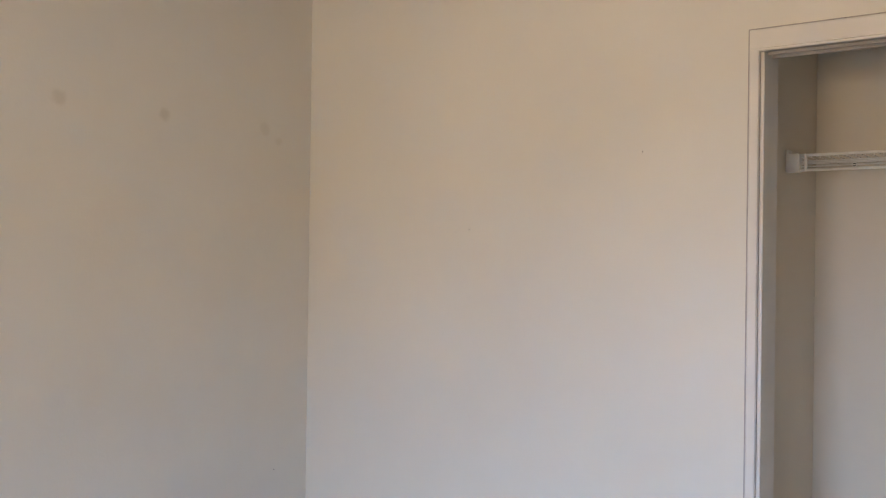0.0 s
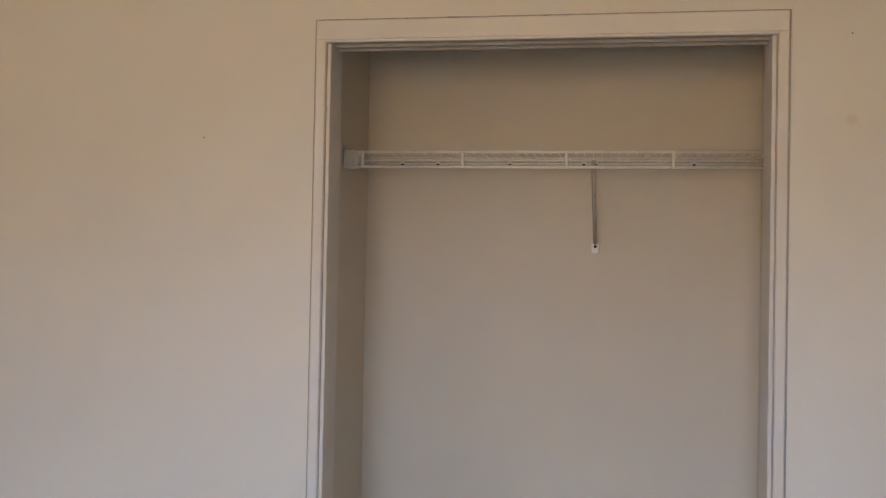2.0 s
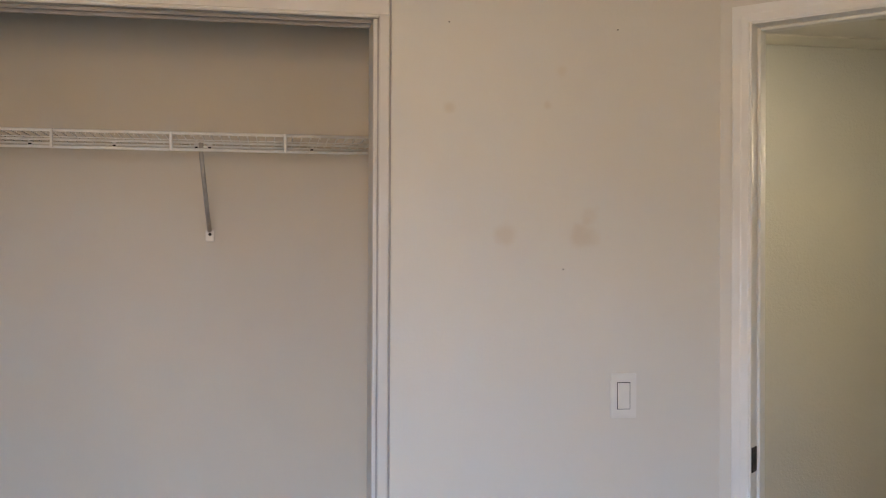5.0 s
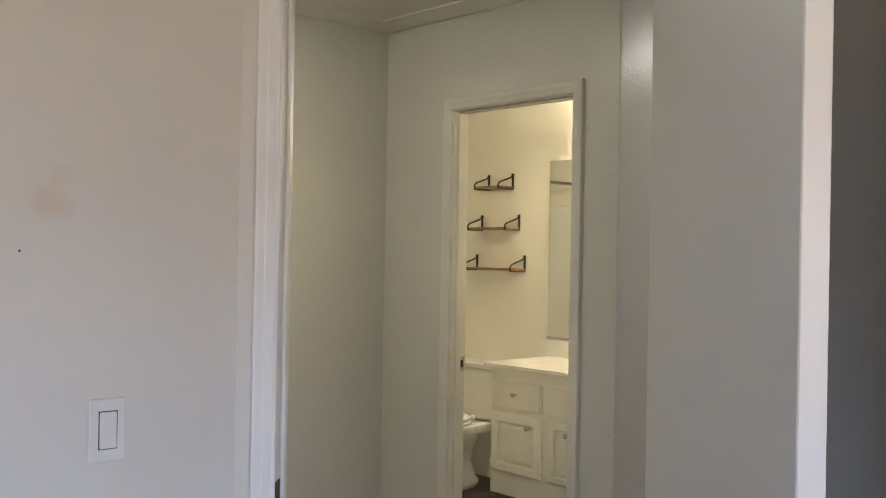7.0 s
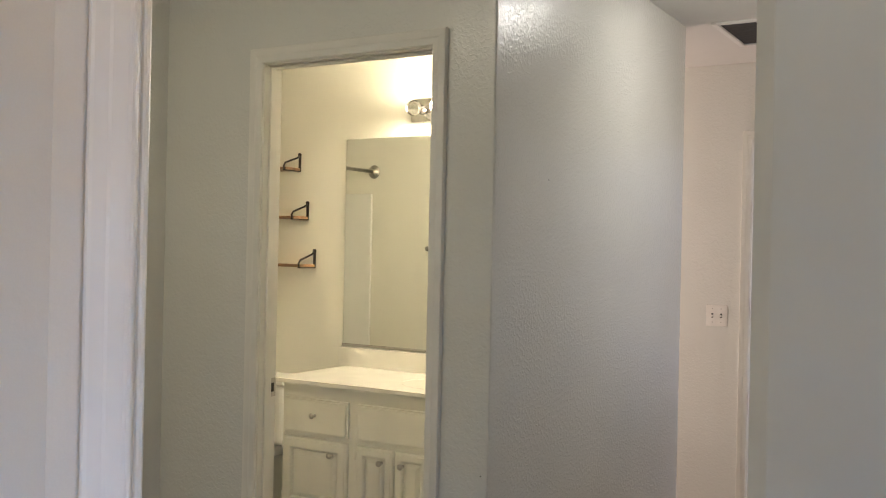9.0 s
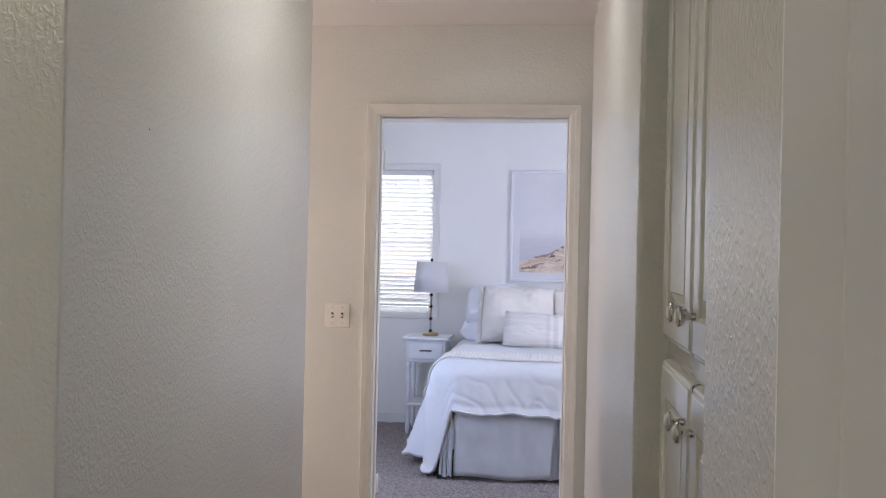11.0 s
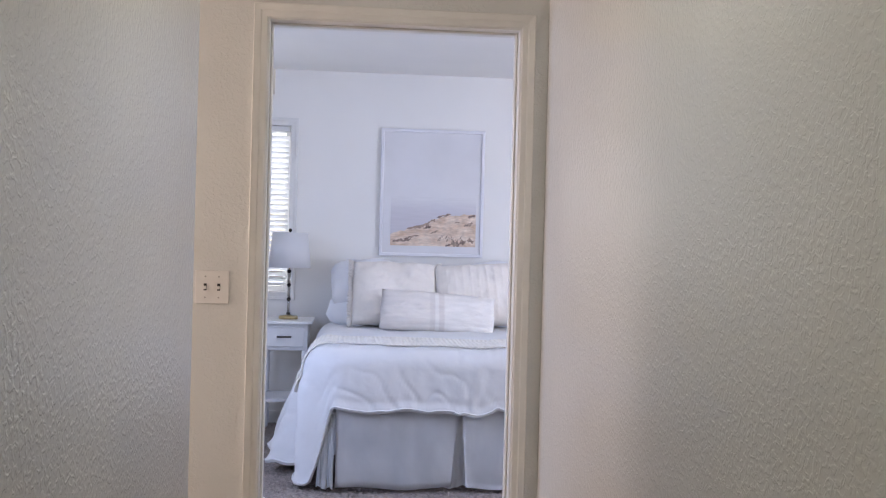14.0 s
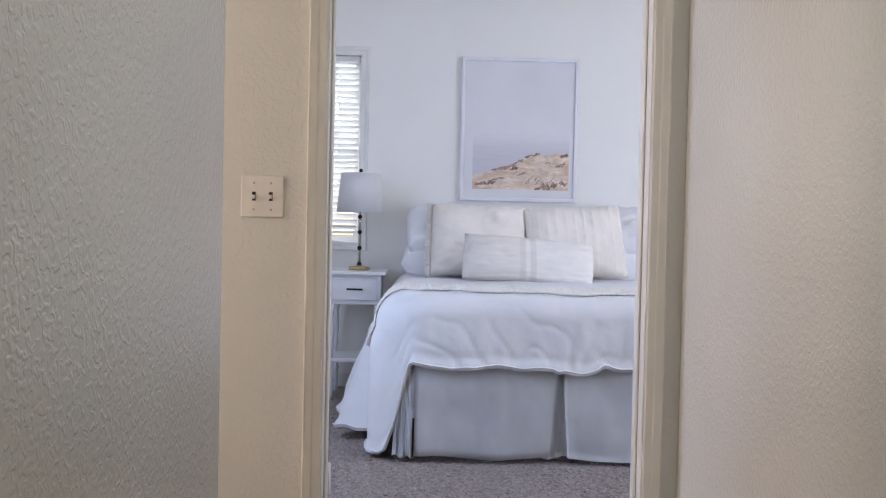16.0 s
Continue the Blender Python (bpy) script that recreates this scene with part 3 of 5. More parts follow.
def rocker(x, z):
    ob = thing("light_switch", (x, 0, z), "white rocker light switch with a plain wall plate", "light switch")
    bm = bmesh.new()
    box(bm, x - .035, x + .035, -.006, -.0002, z - .057, z + .057, .003, 2)
    part("wall_plate", bm, m_plate, ob)
    bm = bmesh.new()
    box(bm, x - .0175, x + .0175, -.0066, -.005, z - .0345, z + .0345)
    part("gap", bm, m_dark, ob, "thin dark seam round the rocker")
    bm = bmesh.new()
    vs = box(bm, x - .0158, x + .0158, -.0100, -.006, z - .0328, z + .0328, .0015, 2)
    for v in bm.verts:
        if v.co.z > z and v.co.y < -.008: v.co.y += .003
    part("rocker", bm, m_plate, ob)
    for dz in (-.048, .048):
        bm = bmesh.new()
        lathe(bm, [(.003, 0), (.0026, .0012)], pose(x, -.006, z + dz, 90, 0, 0), 8)
        part("screw", bm, m_plate, ob)


rocker(1.812, 1.099)


def nail_hole(x, y, z, m):
    bm = bmesh.new()
    lathe(bm, [(.0021, 0), (.0014, .001)], Matrix.Translation((x, y, z)) @ m, 7)
    solid("nail_hole", bm, m_dark, (x, y, z), "tiny dark nail hole in the painted wall", "nail hole", "nail holes")


for x, z in ((1.796, 2.029), (1.654, 1.419), (-.923, 1.555), (-.309, 1.778), (1.36, 2.03), (-.62, .70)):
    nail_hole(x, 0, z, pose(0, 0, 0, 90))
nail_hole(-1.657, -.162, .691, pose(0, 0, 0, 0, 90, 0))
nail_hole(3.922, .499, .77, pose(0, 0, 0, 0, -90, 0))
nail_hole(4.3, .475, 1.66, pose(0, 0, 0, 90, 0, 0))

shelf = thing("wire_closet_shelf", (.61, .55, 1.78), "white vinyl-coated wire closet shelf, bare, on a brace", "closet shelf")
SX0, SX1 = -.02, 1.255
for nm, y, z, r in (("front_rod", .404, 1.787, .0045), ("front_rod", .404, 1.742, .0045), ("back_rod", .695, 1.782, .003), ("middle_rod", .55, 1.779, .003), ("middle_rod", .42, 1.762, .0018), ("middle_rod", .414, 1.770, .0016), ("middle_rod", .410, 1.753, .0016)):
    bm = bmesh.new()
    tube(bm, [(SX0, y, z), (SX1, y, z)], r)
    part(nm, bm, m_wire, shelf)
bm = bmesh.new()
tube(bm, [(0, .404, 1.778), (0, .404, 1.784), (0, .412, 1.788), (0, .695, 1.786)], .0015, 6)
bmesh.ops.translate(bm, vec=-BASE[shelf], verts=bm.verts[:])
wire_mesh = mesh_of("wire", bm, m_wire)
for i in range(50):
    w = new("wire", wire_mesh)
    w.parent, w.location = shelf, (SX0 + .02 + i * .0253, 0, 0)
for x in (.034, .343, .655, .966):
    bm = bmesh.new()
    box(bm, x - .004, x + .004, .397, .408, 1.738, 1.791, .002, 1)
    part("lip_clip", bm, m_wire, shelf)
bm = bmesh.new()
box(bm, -.0248, .017, .392, .425, 1.736, 1.793, .004, 2)
box(bm, -.0248, -.018, .40, .44, 1.79, 1.806, .001, 1)
part("end_bracket", bm, m_plate, shelf, "white plastic end bracket")
for x in (.10, .22, .46, .70, .74, 1.05):
    bm = bmesh.new()
    box(bm, x - .007, x + .007, .690, .7098, 1.772, 1.794, .003, 1)
    part("wall_clip", bm, m_wire, shelf)
    bm = bmesh.new()
    lathe(bm, [(.005, 0), (.004, .003)], pose(x, .690, 1.779, 90), 8)
    part("screw", bm, m_dark, shelf)
bm = bmesh.new()
tube(bm, [(.735, .409, 1.762), (.735, .409, 1.738), (.738, .55, 1.625), (.741, .69, 1.525)], .0066)
part("brace", bm, m_brace, shelf, "grey metal brace")
bm = bmesh.new()
box(bm, .729, .755, .696, .7098, 1.492, 1.528, .003, 2)
part("brace_foot", bm, m_plate, shelf, "white plastic brace foot")
bm = bmesh.new()
lathe(bm, [(.005, 0), (.004, .003)], pose(.742, .696, 1.514, 90), 10)
part("screw", bm, m_dark, shelf)


def window(name, m, a, b, z0, z1, depth, label):
    """A fixed two-light window in an opening; m is the inner wall face."""
    ob = thing(name, m @ Vector(((a + b) / 2, -depth, z0)), label, "window", "", "structure")
    bm = bmesh.new()
    for x0, x1, q0, q1 in ((a, a + .05, z0, z1), (b - .05, b, z0, z1), (a + .05, b - .05, z0, z0 + .05), (a + .05, b - .05, z1 - .05, z1), ((a + b) / 2 - .025, (a + b) / 2 + .025, z0 + .05, z1 - .05)):
        box(bm, x0, x1, -depth, -depth + .05, q0, q1, .003, 1, m)
    part("window_frame", bm, m_trim, ob)
    for x0, x1 in ((a + .05, (a + b) / 2 - .025), ((a + b) / 2 + .025, b - .05)):
        bm = bmesh.new()
        box(bm, x0, x1, -depth + .022, -depth + .027, z0 + .05, z1 - .05, 0, 1, m)
        part("pane", bm, m_glass, ob).visible_shadow = False
    return ob


window("window_1", on_wall(0, -4.40, 1, 0, 0, 1), -.20, 1.0, .9, 2.1, .115, "white sliding window of the empty bedroom")
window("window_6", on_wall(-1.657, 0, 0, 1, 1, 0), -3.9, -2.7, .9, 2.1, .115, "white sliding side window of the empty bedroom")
# unseen window, added only as an opening for the fill lamp
window("window_fill", on_wall(0, 1.60, 1, 0, 0, -1), 6.85, 8.05, .85, 2.15, .115, "unseen white window added to hold the bedroom's fill lamp")
window("window_2", on_wall(0, -3.60, 1, 0, 0, 1), 6.87, 8.07, .85, 2.15, .115, "wide white window of the furnished bedroom")
window("window_4", on_wall(0, 2.60, 1, 0, 0, -1), 5.74, 6.676, .3, 2.3, .115, "tall white glazed door of the open room")

# ---- hall ----
hatch = thing("attic_hatch", (3.17, 1.1, H), "off-white painted attic hatch panel in the hall ceiling", "hatch")
bm = bmesh.new()
box(bm, 2.790, 3.543, .872, 1.338, H + .003, H + .02, .002, 1)
part("panel", bm, m_ceiling, hatch)
# near-black sheet gives the hatch gap its shade by colour
bm = bmesh.new()
box(bm, 2.76, 3.58, .85, 1.37, H + .021, H + .05)
part("gap_backing", bm, m_dark, hatch, "near-black sheet standing in for the shaded hatch gap")

# slim crown strip of the alcove
bm = bmesh.new()
rows = []
for out, z in ((.0, H - .014), (.014, H - .018), (.045, H - .017), (.12, H - .010), (.145, H - .007), (.15, H - .0005), (.0, H - .0005)):
    rows.append([bm.verts.new(p) for p in ((1.385, 1.8115 - out, z), (3.9215 - out, 1.8115 - out, z), (3.9215 - out, .48, z))])
for p, q in zip(rows, rows[1:] + rows[:1]):
    for j in (0, 1):
        bm.faces.new((p[j], p[j + 1], q[j + 1], q[j]))
bm.faces.new([r[0] for r in rows]), bm.faces.new([r[2] for r in rows][::-1])
fixed("trim_6", bm, m_trim_hall, "off-white crown strip under the hall ceiling", "crown moulding")

vent = thing("return_air_grille", (5.97, -.077, H), "white return air grille with dark filter cells", "vent")
bm = bmesh.new()
for x0, x1, y0, y1 in ((5.70, 6.215, -.51, -.482), (5.70, 6.215, .328, .356), (5.70, 5.728, -.482, .328), (6.187, 6.215, -.482, .328)):
    box(bm, x0, x1, y0, y1, H - .012, H - .0005, .003, 1)
part("frame", bm, m_trim, vent)
bm = bmesh.new()
box(bm, 5.728, 6.187, -.482, .328, H - .004, H - .001)
part("filter", bm, m_dark, vent, "dark filter sheet")
bm = bmesh.new()
box(bm, 5.728, 6.187, -.005, .005, H - .014, H - .004, .001, 1)
bmesh.ops.translate(bm, vec=-BASE[vent], verts=bm.verts[:])
slat_mesh = mesh_of("slat", bm, m_trim)
for y in (.161, -.009, -.164, -.322):
    o = new("slat", slat_mesh)
    o.parent, o.location = vent, (0, y, 0)


def knob(m, mat_stem, mat_face, parent, label, r=.016):
    """A turned knob; m has z out of the door's face."""
    bm = bmesh.new()
    lathe(bm, [(.0075, 0), (.006, .003), (.0052, .008), (.0055, .016), (r * .62, .019), (r, .022), (r * 1.03, .025), (r * .95, .028), (r * .72, .0285), (r * .70, .0295)], m, 24)
    k = part("knob", bm, mat_stem, parent, label)
    bm = bmesh.new()
    lathe(bm, [(r * .70, .0285), (r * .62, .031), (r * .35, .0330), (.001, .0335)], m, 24)
    part("knob_inset", bm, mat_face, k)


def panel_door(bm, m, a, b, z0, z1, rail=.075, thick=.02, raised=True, lip=.006):
    """A framed door leaf with a raised panel in its field; proud side at v = thick."""
    box(bm, a + .003, b - .003, 0, thick * .3, z0 + .003, z1 - .003, 0, 1, m)
    edge = [(0, .28), (.0015, .55), (.0035, .80), (.0065, .95), (.011, 1)]
    edge += [(rail - lip - .008, 1), (rail - lip - .006, .96), (rail - lip - .0045, .86), (rail - lip, .82), (rail - .003, .70), (rail - .001, .50), (rail, .30), (rail, .02)]
    casing(bm, m, a + rail, b - rail, z0 + rail, z1 - rail, [(u, v * thick) for u, v in edge], ring=True)
    if raised:
        rows = []
        for inset, v in ((.0, thick * .29), (.003, thick * .31), (.007, thick * .42), (.012, thick * .62), (.017, thick * .78), (.020, thick * .81), (.022, thick * .90), (.024, thick * .91)):
            c = [(a + rail + inset, v, z0 + rail + inset), (b - rail - inset, v, z0 + rail + inset), (b - rail - inset, v, z1 - rail - inset), (a + rail + inset, v, z1 - rail - inset)]
            rows.append([bm.verts.new(m @ Vector(q)) for q in c])
        for p, q in zip(rows, rows[1:]):
            for j in range(4):
                bm.faces.new((p[j], p[(j + 1) % 4], q[(j + 1) % 4], q[j]))
        bm.faces.new(rows[-1])


CAB = on_wall(0, -.655, 1, 0, 0, 1)
cab = thing("linen_cabinet", (3.806, -.9, 0), "off-white enamelled built-in linen cabinet with raised panel doors", "cabinet")
bm = bmesh.new()
for x0, x1, z0, z1 in ((3.367, 3.41, 0, 2.40), (4.150, 4.244, 0, 2.40), (3.41, 4.150, 1.185, 1.255), (3.41, 4.150, 2.33, 2.40), (3.41, 4.150, 0, .12)):
    box(bm, x0, x1, -.02, 0, z0, z1, .001, 1, CAB)
part("face_frame", bm, m_cab, cab)
bm = bmesh.new()
for x0, x1, y0, y1, z0, z1 in ((3.37, 3.388, -1.09, -.676, 0, 2.4), (4.222, 4.24, -1.09, -.676, 0, 2.4), (3.388, 4.222, -1.09, -1.08, 0, 2.4)):
    box(bm, x0, x1, y0, y1, z0, z1)
part("carcass", bm, m_cab, cab)
for (a, b), kx in (((3.787, 4.167), 3.830), ((3.393, 3.771), 3.729)):
    for z0, z1, kz in ((1.243, 2.345, 1.313), (.11, 1.205, 1.138)):
        bm = bmesh.new()
        panel_door(bm, CAB @ Matrix.Translation((0, .001, 0)), a, b, z0, z1, .074, .022)
        d = part("cabinet_door", bm, m_cab, cab)
        knob(CAB @ pose(kx, .022, kz, -90, 0, 0), m_chrome, m_white_knob, d, "chrome knob with a white porcelain face")

# near-black strips put in for the shade of the gap between the doors
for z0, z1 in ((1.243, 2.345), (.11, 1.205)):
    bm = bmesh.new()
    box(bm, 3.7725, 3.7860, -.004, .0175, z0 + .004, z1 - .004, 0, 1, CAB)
    part("gap_shade_strip", bm, m_dark, cab, "near-black strip painted for the shade between the doors")



def ceiling_light(x, y, mat):
    ob = thing("ceiling_light", (x, y, H), "round flush ceiling light with an opal glass bowl", "ceiling light", "hall ceiling lights")
    bm = bmesh.new()
    lathe(bm, [(.15, -.03), (.155, -.02), (.155, -.001)], Matrix.Translation((x, y, H)), 32)
    part("rim", bm, m_trim, ob)
    bm = bmesh.new()
    lathe(bm, [(.004, -.095), (.05, -.09), (.10, -.072), (.135, -.045), (.142, -.03)], Matrix.Translation((x, y, H)), 32)
    part("bowl", bm, mat, ob, "lit opal glass bowl")


ceiling_light(5.0, -.08, m_dome)
ceiling_light(2.6, 1.2, m_dome_warm)

sw = thing("double_light_switch", (6.676, .565, 1.1), "ivory double toggle light switch on the hall wall", "light switch")
bm = bmesh.new()
box(bm, .507, .623, .0002, .006, 1.046, 1.160, .003, 2, ENDW)
part("wall_plate", bm, m_plate_b, sw)
for y in (.542, .588):
    bm = bmesh.new()
    box(bm, y - .005, y + .005, .0055, .0066, 1.091, 1.115, 0, 1, ENDW)
    part("slot", bm, m_dark, sw)
    bm = bmesh.new()
    box(bm, y - .004, y + .004, .004, .017, 1.096, 1.107, .0015, 1, ENDW)
    part("toggle", bm, m_plate_b, sw)
    for z in (1.067, 1.139):
        bm = bmesh.new()
        lathe(bm, [(.0034, 0), (.003, .0012)], ENDW @ pose(y, .006, z, -90, 0, 0), 8)
        part("screw", bm, m_nickel, sw)
for z in (.30, 1.84):
    hg = thing("door_hinge", (6.74, .36, z), "white painted door hinge on the jamb", "hinge")
    bm = bmesh.new()
    box(bm, 6.762, 6.798, .386, .3905, z - .045, z + .045, .001, 1)
    part("hinge_leaf", bm, m_trim_hall, hg)
    bm = bmesh.new()
    tube(bm, [(6.803, .384, z - .045), (6.803, .384, z + .045)], .006)
    part("pin", bm, m_trim_hall, hg)

# ---- bathroom ----
VX = 4.945
van = thing("vanity_cabinet", (5.2, 1.6, 0), "cream painted vanity cabinet with panel doors and small drawers", "vanity")
VAN = on_wall(VX, 0, 0, 1, -1, 0)
bm = bmesh.new()
box(bm, VX, 5.479, .80, 2.105, .10, .7985, .003, 1)
part("body", bm, m_van, van)
bm = bmesh.new()
box(bm, VX + .07, 5.479, .81, 1.93, 0, .10)
part("toe_kick", bm, m_van, van)
for a, b in ((1.722, 2.085), (1.29, 1.672), (.86, 1.24)):
    bm = bmesh.new()
    box(bm, a, b, 0, .012, .572, .736, .002, 1, VAN)
    box(bm, a + .008, b - .008, .011, .021, .580, .728, .004, 2, VAN)
    d = part("drawer", bm, m_van, van)
    if a > 1.7: knob(VAN @ pose((a + b) / 2, .021, .662, -90, 0, 0), m_nickel, m_nickel, d, "dull nickel knob", .013)
for a, b, ky in ((1.722, 2.09, 1.80), (1.475, 1.672, 1.53), (1.29, 1.468, 1.42), (.86, 1.24, 1.18)):
    bm = bmesh.new()
    panel_door(bm, VAN, a, b, .225, .553, .055 if b - a > .25 else .045, .022)
    d = part("cabinet_door", bm, m_van, van)
    knob(VAN @ pose(ky, .022, .495, -90, 0, 0), m_nickel, m_nickel, d, "dull nickel knob", .013)
    for z in (.27, .505):
        bm = bmesh.new()
        tube(bm, [VAN @ Vector((b + .008, .006, z - .018)), VAN @ Vector((b + .008, .006, z + .018))], .005)
        part("hinge", bm, m_van, d, "painted hinge barrel")
top = thing("countertop", (5.2, 1.6, .785), "cream cultured marble vanity top with a moulded basin", "countertop")
bm = bmesh.new()


def basin(u, v):
    d = math.hypot((u - 5.19) / .17, (v - 1.33) / .24)
    return Vector((u, v, .820 - (.12 * (1 - min(d, 1) ** 2.2) if d < 1 else 0)))


surface(bm, basin, steps(4.905, 5.462, 28), steps(.79, 2.135, 60))
box(bm, 4.905, 5.462, .79, 2.135, .799, .8195, .003, 2)
bm.faces.ensure_lookup_table()
part("top", bm, m_counter, top)
bm = bmesh.new()
box(bm, 5.458, 5.4795, .79, 2.178, .815, .917, .004, 2)
part("backsplash", bm, m_counter, top)
mir = thing("bathroom_mirror", (5.47, 1.5, .93), "frameless wall mirror above the vanity", "mirror")
bm = bmesh.new()
box(bm, 5.4745, 5.4795, .82, 2.166, .930, 1.986, .001, 1)
part("mirror_glass", bm, m_mirror, mir)
bm = bmesh.new()
box(bm, 5.470, 5.4745, .82, 2.166, .922, .934, .001, 1)
part("channel", bm, m_chrome, mir)
bar = thing("vanity_light_bar", (5.47, 1.55, 2.11), "chrome vanity light bar with clear and lit globe bulbs", "wall light")
bm = bmesh.new()
box(bm, 5.462, 5.4795, 1.15, 1.765, 2.052, 2.166, .004, 2)
part("back_plate", bm, m_chrome, bar)
for y, lit in ((1.70, False), (1.56, True), (1.42, True), (1.28, True)):
    m = pose(5.462, y, 2.11, 0, -90, 0)
    bm = bmesh.new()
    lathe(bm, [(.024, 0), (.022, .006), (.015, .01), (.015, .035), (.012, .037)], m, 16)
    s = part("socket", bm, m_chrome, bar)
    bm = bmesh.new()
    lathe(bm, [(.012, .037), (.016, .043), (.030, .055), (.038, .075), (.038, .085), (.030, .105), (.015, .116), (.002, .119)], m, 20)
    part("bulb", bm, m_bulb if lit else m_bulbglass, s, "" if lit else "clear unlit bulb")


def wall_shelf(y0, y1, z):
    ob = thing("wall_shelf", (5.48, (y0 + y1) / 2, z), "small stained wood shelf on bent black iron brackets", "wall shelf", "three shelves over the toilet")
    bm = bmesh.new()
    box(bm, 5.355, 5.476, y0 - .005, y1 + .005, z, z + .014, .002, 1)
    part("board", bm, m_shelfwood, ob)
    for y in (y0, y1):
        bm = bmesh.new()
        box(bm, 5.472, 5.4795, y - .008, y + .008, z - .006, z + .085, .002, 1)
        lathe(bm, [(.010, 0), (.010, .008)], pose(5.478, y, z + .085, 0, -90, 0), 12)
        box(bm, 5.345, 5.476, y - .008, y + .008, z - .006, z - .0005, .001, 1)
        tube(bm, [(5.350, y, z - .003), (5.345, y, z + .018), (5.358, y, z + .036), (5.40, y, z + .050), (5.45, y, z + .066), (5.474, y, z + .080)], .0052)
        part("bracket", bm, m_bronze, ob, "black iron bracket")


wall_shelf(2.473, 2.682, 1.830)
wall_shelf(2.414, 2.737, 1.573)
wall_shelf(2.361, 2.777, 1.321)

TY = 2.62
toilet = thing("toilet", (5.1, TY, 0), "white ceramic two-piece toilet with the lid down", "toilet")
bm = bmesh.new()
box(bm, 5.265, 5.455, TY - .235, TY + .235, .40, .715, .03, 4)
part("tank", bm, m_ceramic, toilet)
bm = bmesh.new()
box(bm, 5.250, 5.465, TY - .25, TY + .25, .715, .752, .012, 3)
part("tank_lid", bm, m_ceramic, toilet)
bm = bmesh.new()
tube(bm, [(5.262, TY + .17, .66), (5.235, TY + .17, .66), (5.23, TY + .11, .655)], .008)
part("flush_lever", bm, m_chrome, toilet)


def egg(bm, rows, n=28):
    """Stacked oval rings: height, centre x, half length, half width."""
    rings = [[bm.verts.new((cx + a * math.cos(2 * math.pi * i / n), TY + b * math.sin(2 * math.pi * i / n), z)) for i in range(n)] for z, cx, a, b in rows]
    for p, q in zip(rings, rings[1:]):
        for i in range(n):
            bm.faces.new((p[i], p[(i + 1) % n], q[(i + 1) % n], q[i])).smooth = True
    bm.faces.new(rings[0][::-1]), bm.faces.new(rings[-1])


bm = bmesh.new()
egg(bm, [(0, 5.10, .24, .125), (.03, 5.10, .24, .125), (.06, 5.11, .20, .10), (.16, 5.11, .17, .09), (.24, 5.08, .22, .13), (.32, 5.04, .29, .17), (.375, 5.02, .32, .185), (.395, 5.02, .32, .185)])
part("bowl", bm, m_ceramic, toilet)
bm = bmesh.new()
egg(bm, [(.398, 5.0, .235, .185), (.402, 5.0, .24, .19), (.416, 5.0, .238, .188), (.419, 5.0, .23, .182)])
part("seat", bm, m_ceramic, toilet)
bm = bmesh.new()
box(bm, 5.16, 5.46, TY - .17, TY + .17, .33, .398, .03, 3)
part("deck", bm, m_ceramic, toilet)
for y in (TY - .07, TY + .07):
    bm = bmesh.new()
    lathe(bm, [(.016, .396), (.016, .43), (.010, .436)], Matrix.Translation((5.235, y, 0)), 14)
    part("hinge_cap", bm, m_ceramic, toilet)
bm = bmesh.new()
egg(bm, [(.421, 5.0, .235, .183), (.425, 5.0, .24, .188), (.437, 5.0, .235, .184), (.445, 5.0, .20, .155), (.447, 5.0, .1, .08)])
part("lid", bm, m_ceramic, toilet)
valve = thing("supply_valve", (5.44, 2.29, .17), "small metal water valve with a braided hose", "valve")
bm = bmesh.new()
tube(bm, [(5.479, 2.29, .17), (5.42, 2.29, .17)], .01)
part("stub", bm, m_chrome, valve)
bm = bmesh.new()
tube(bm, [(5.43, 2.29, .17), (5.43, 2.30, .26), (5.42, 2.36, .34), (5.40, 2.42, .40)], .006)
part("hose", bm, m_nickel, valve)
rod = thing("shower_rod", (4.8, 2.99, 1.95), "brushed nickel shower curtain rod with round flanges", "shower rod")
bm = bmesh.new()
tube(bm, [(4.047, 2.99, 1.95), (5.479, 2.99, 1.95)], .0125, 12)
part("tube", bm, m_nickel, rod)
for x, a in ((4.0465, 90), (5.4795, -90)):
    bm = bmesh.new()
    lathe(bm, [(.046, 0), (.046, .005), (.038, .014), (.018, .020), (.018, .03)], pose(x, 2.99, 1.95, 0, a, 0), 24)
    part("flange", bm, m_nickel, rod)
tb = thing("towel_bar", (4.08, 2.3, 1.4), "chrome towel bar with round posts, empty", "towel bar")
for y in (2.51, 2.05):
    bm = bmesh.new()
    lathe(bm, [(.024, 0), (.024, .006), (.012, .012), (.010, .05), (.016, .055), (.016, .07), (.008, .074)], pose(4.0465, y, 1.43, 0, 90, 0), 18)
    part("post", bm, m_chrome, tb)
bm = bmesh.new()
tube(bm, [(4.107, 2.05, 1.43), (4.107, 2.51, 1.43)], .008)
part("rail", bm, m_chrome, tb)
tub = thing("bathtub", (4.76, 3.37, 0), "white acrylic bathtub with a matching wall surround", "bathtub")
bm = bmesh.new()
for x0, x1, y0, y1 in ((4.05, 5.475, 3.01, 3.09), (4.05, 5.475, 3.67, 3.745), (4.05, 4.13, 3.09, 3.67), (5.39, 5.475, 3.09, 3.67)):
    box(bm, x0, x1, y0, y1, 0, .40, .01, 2)
box(bm, 4.13, 5.39, 3.09, 3.67, .05, .10)
part("basin", bm, m_surround, tub)
bm = bmesh.new()
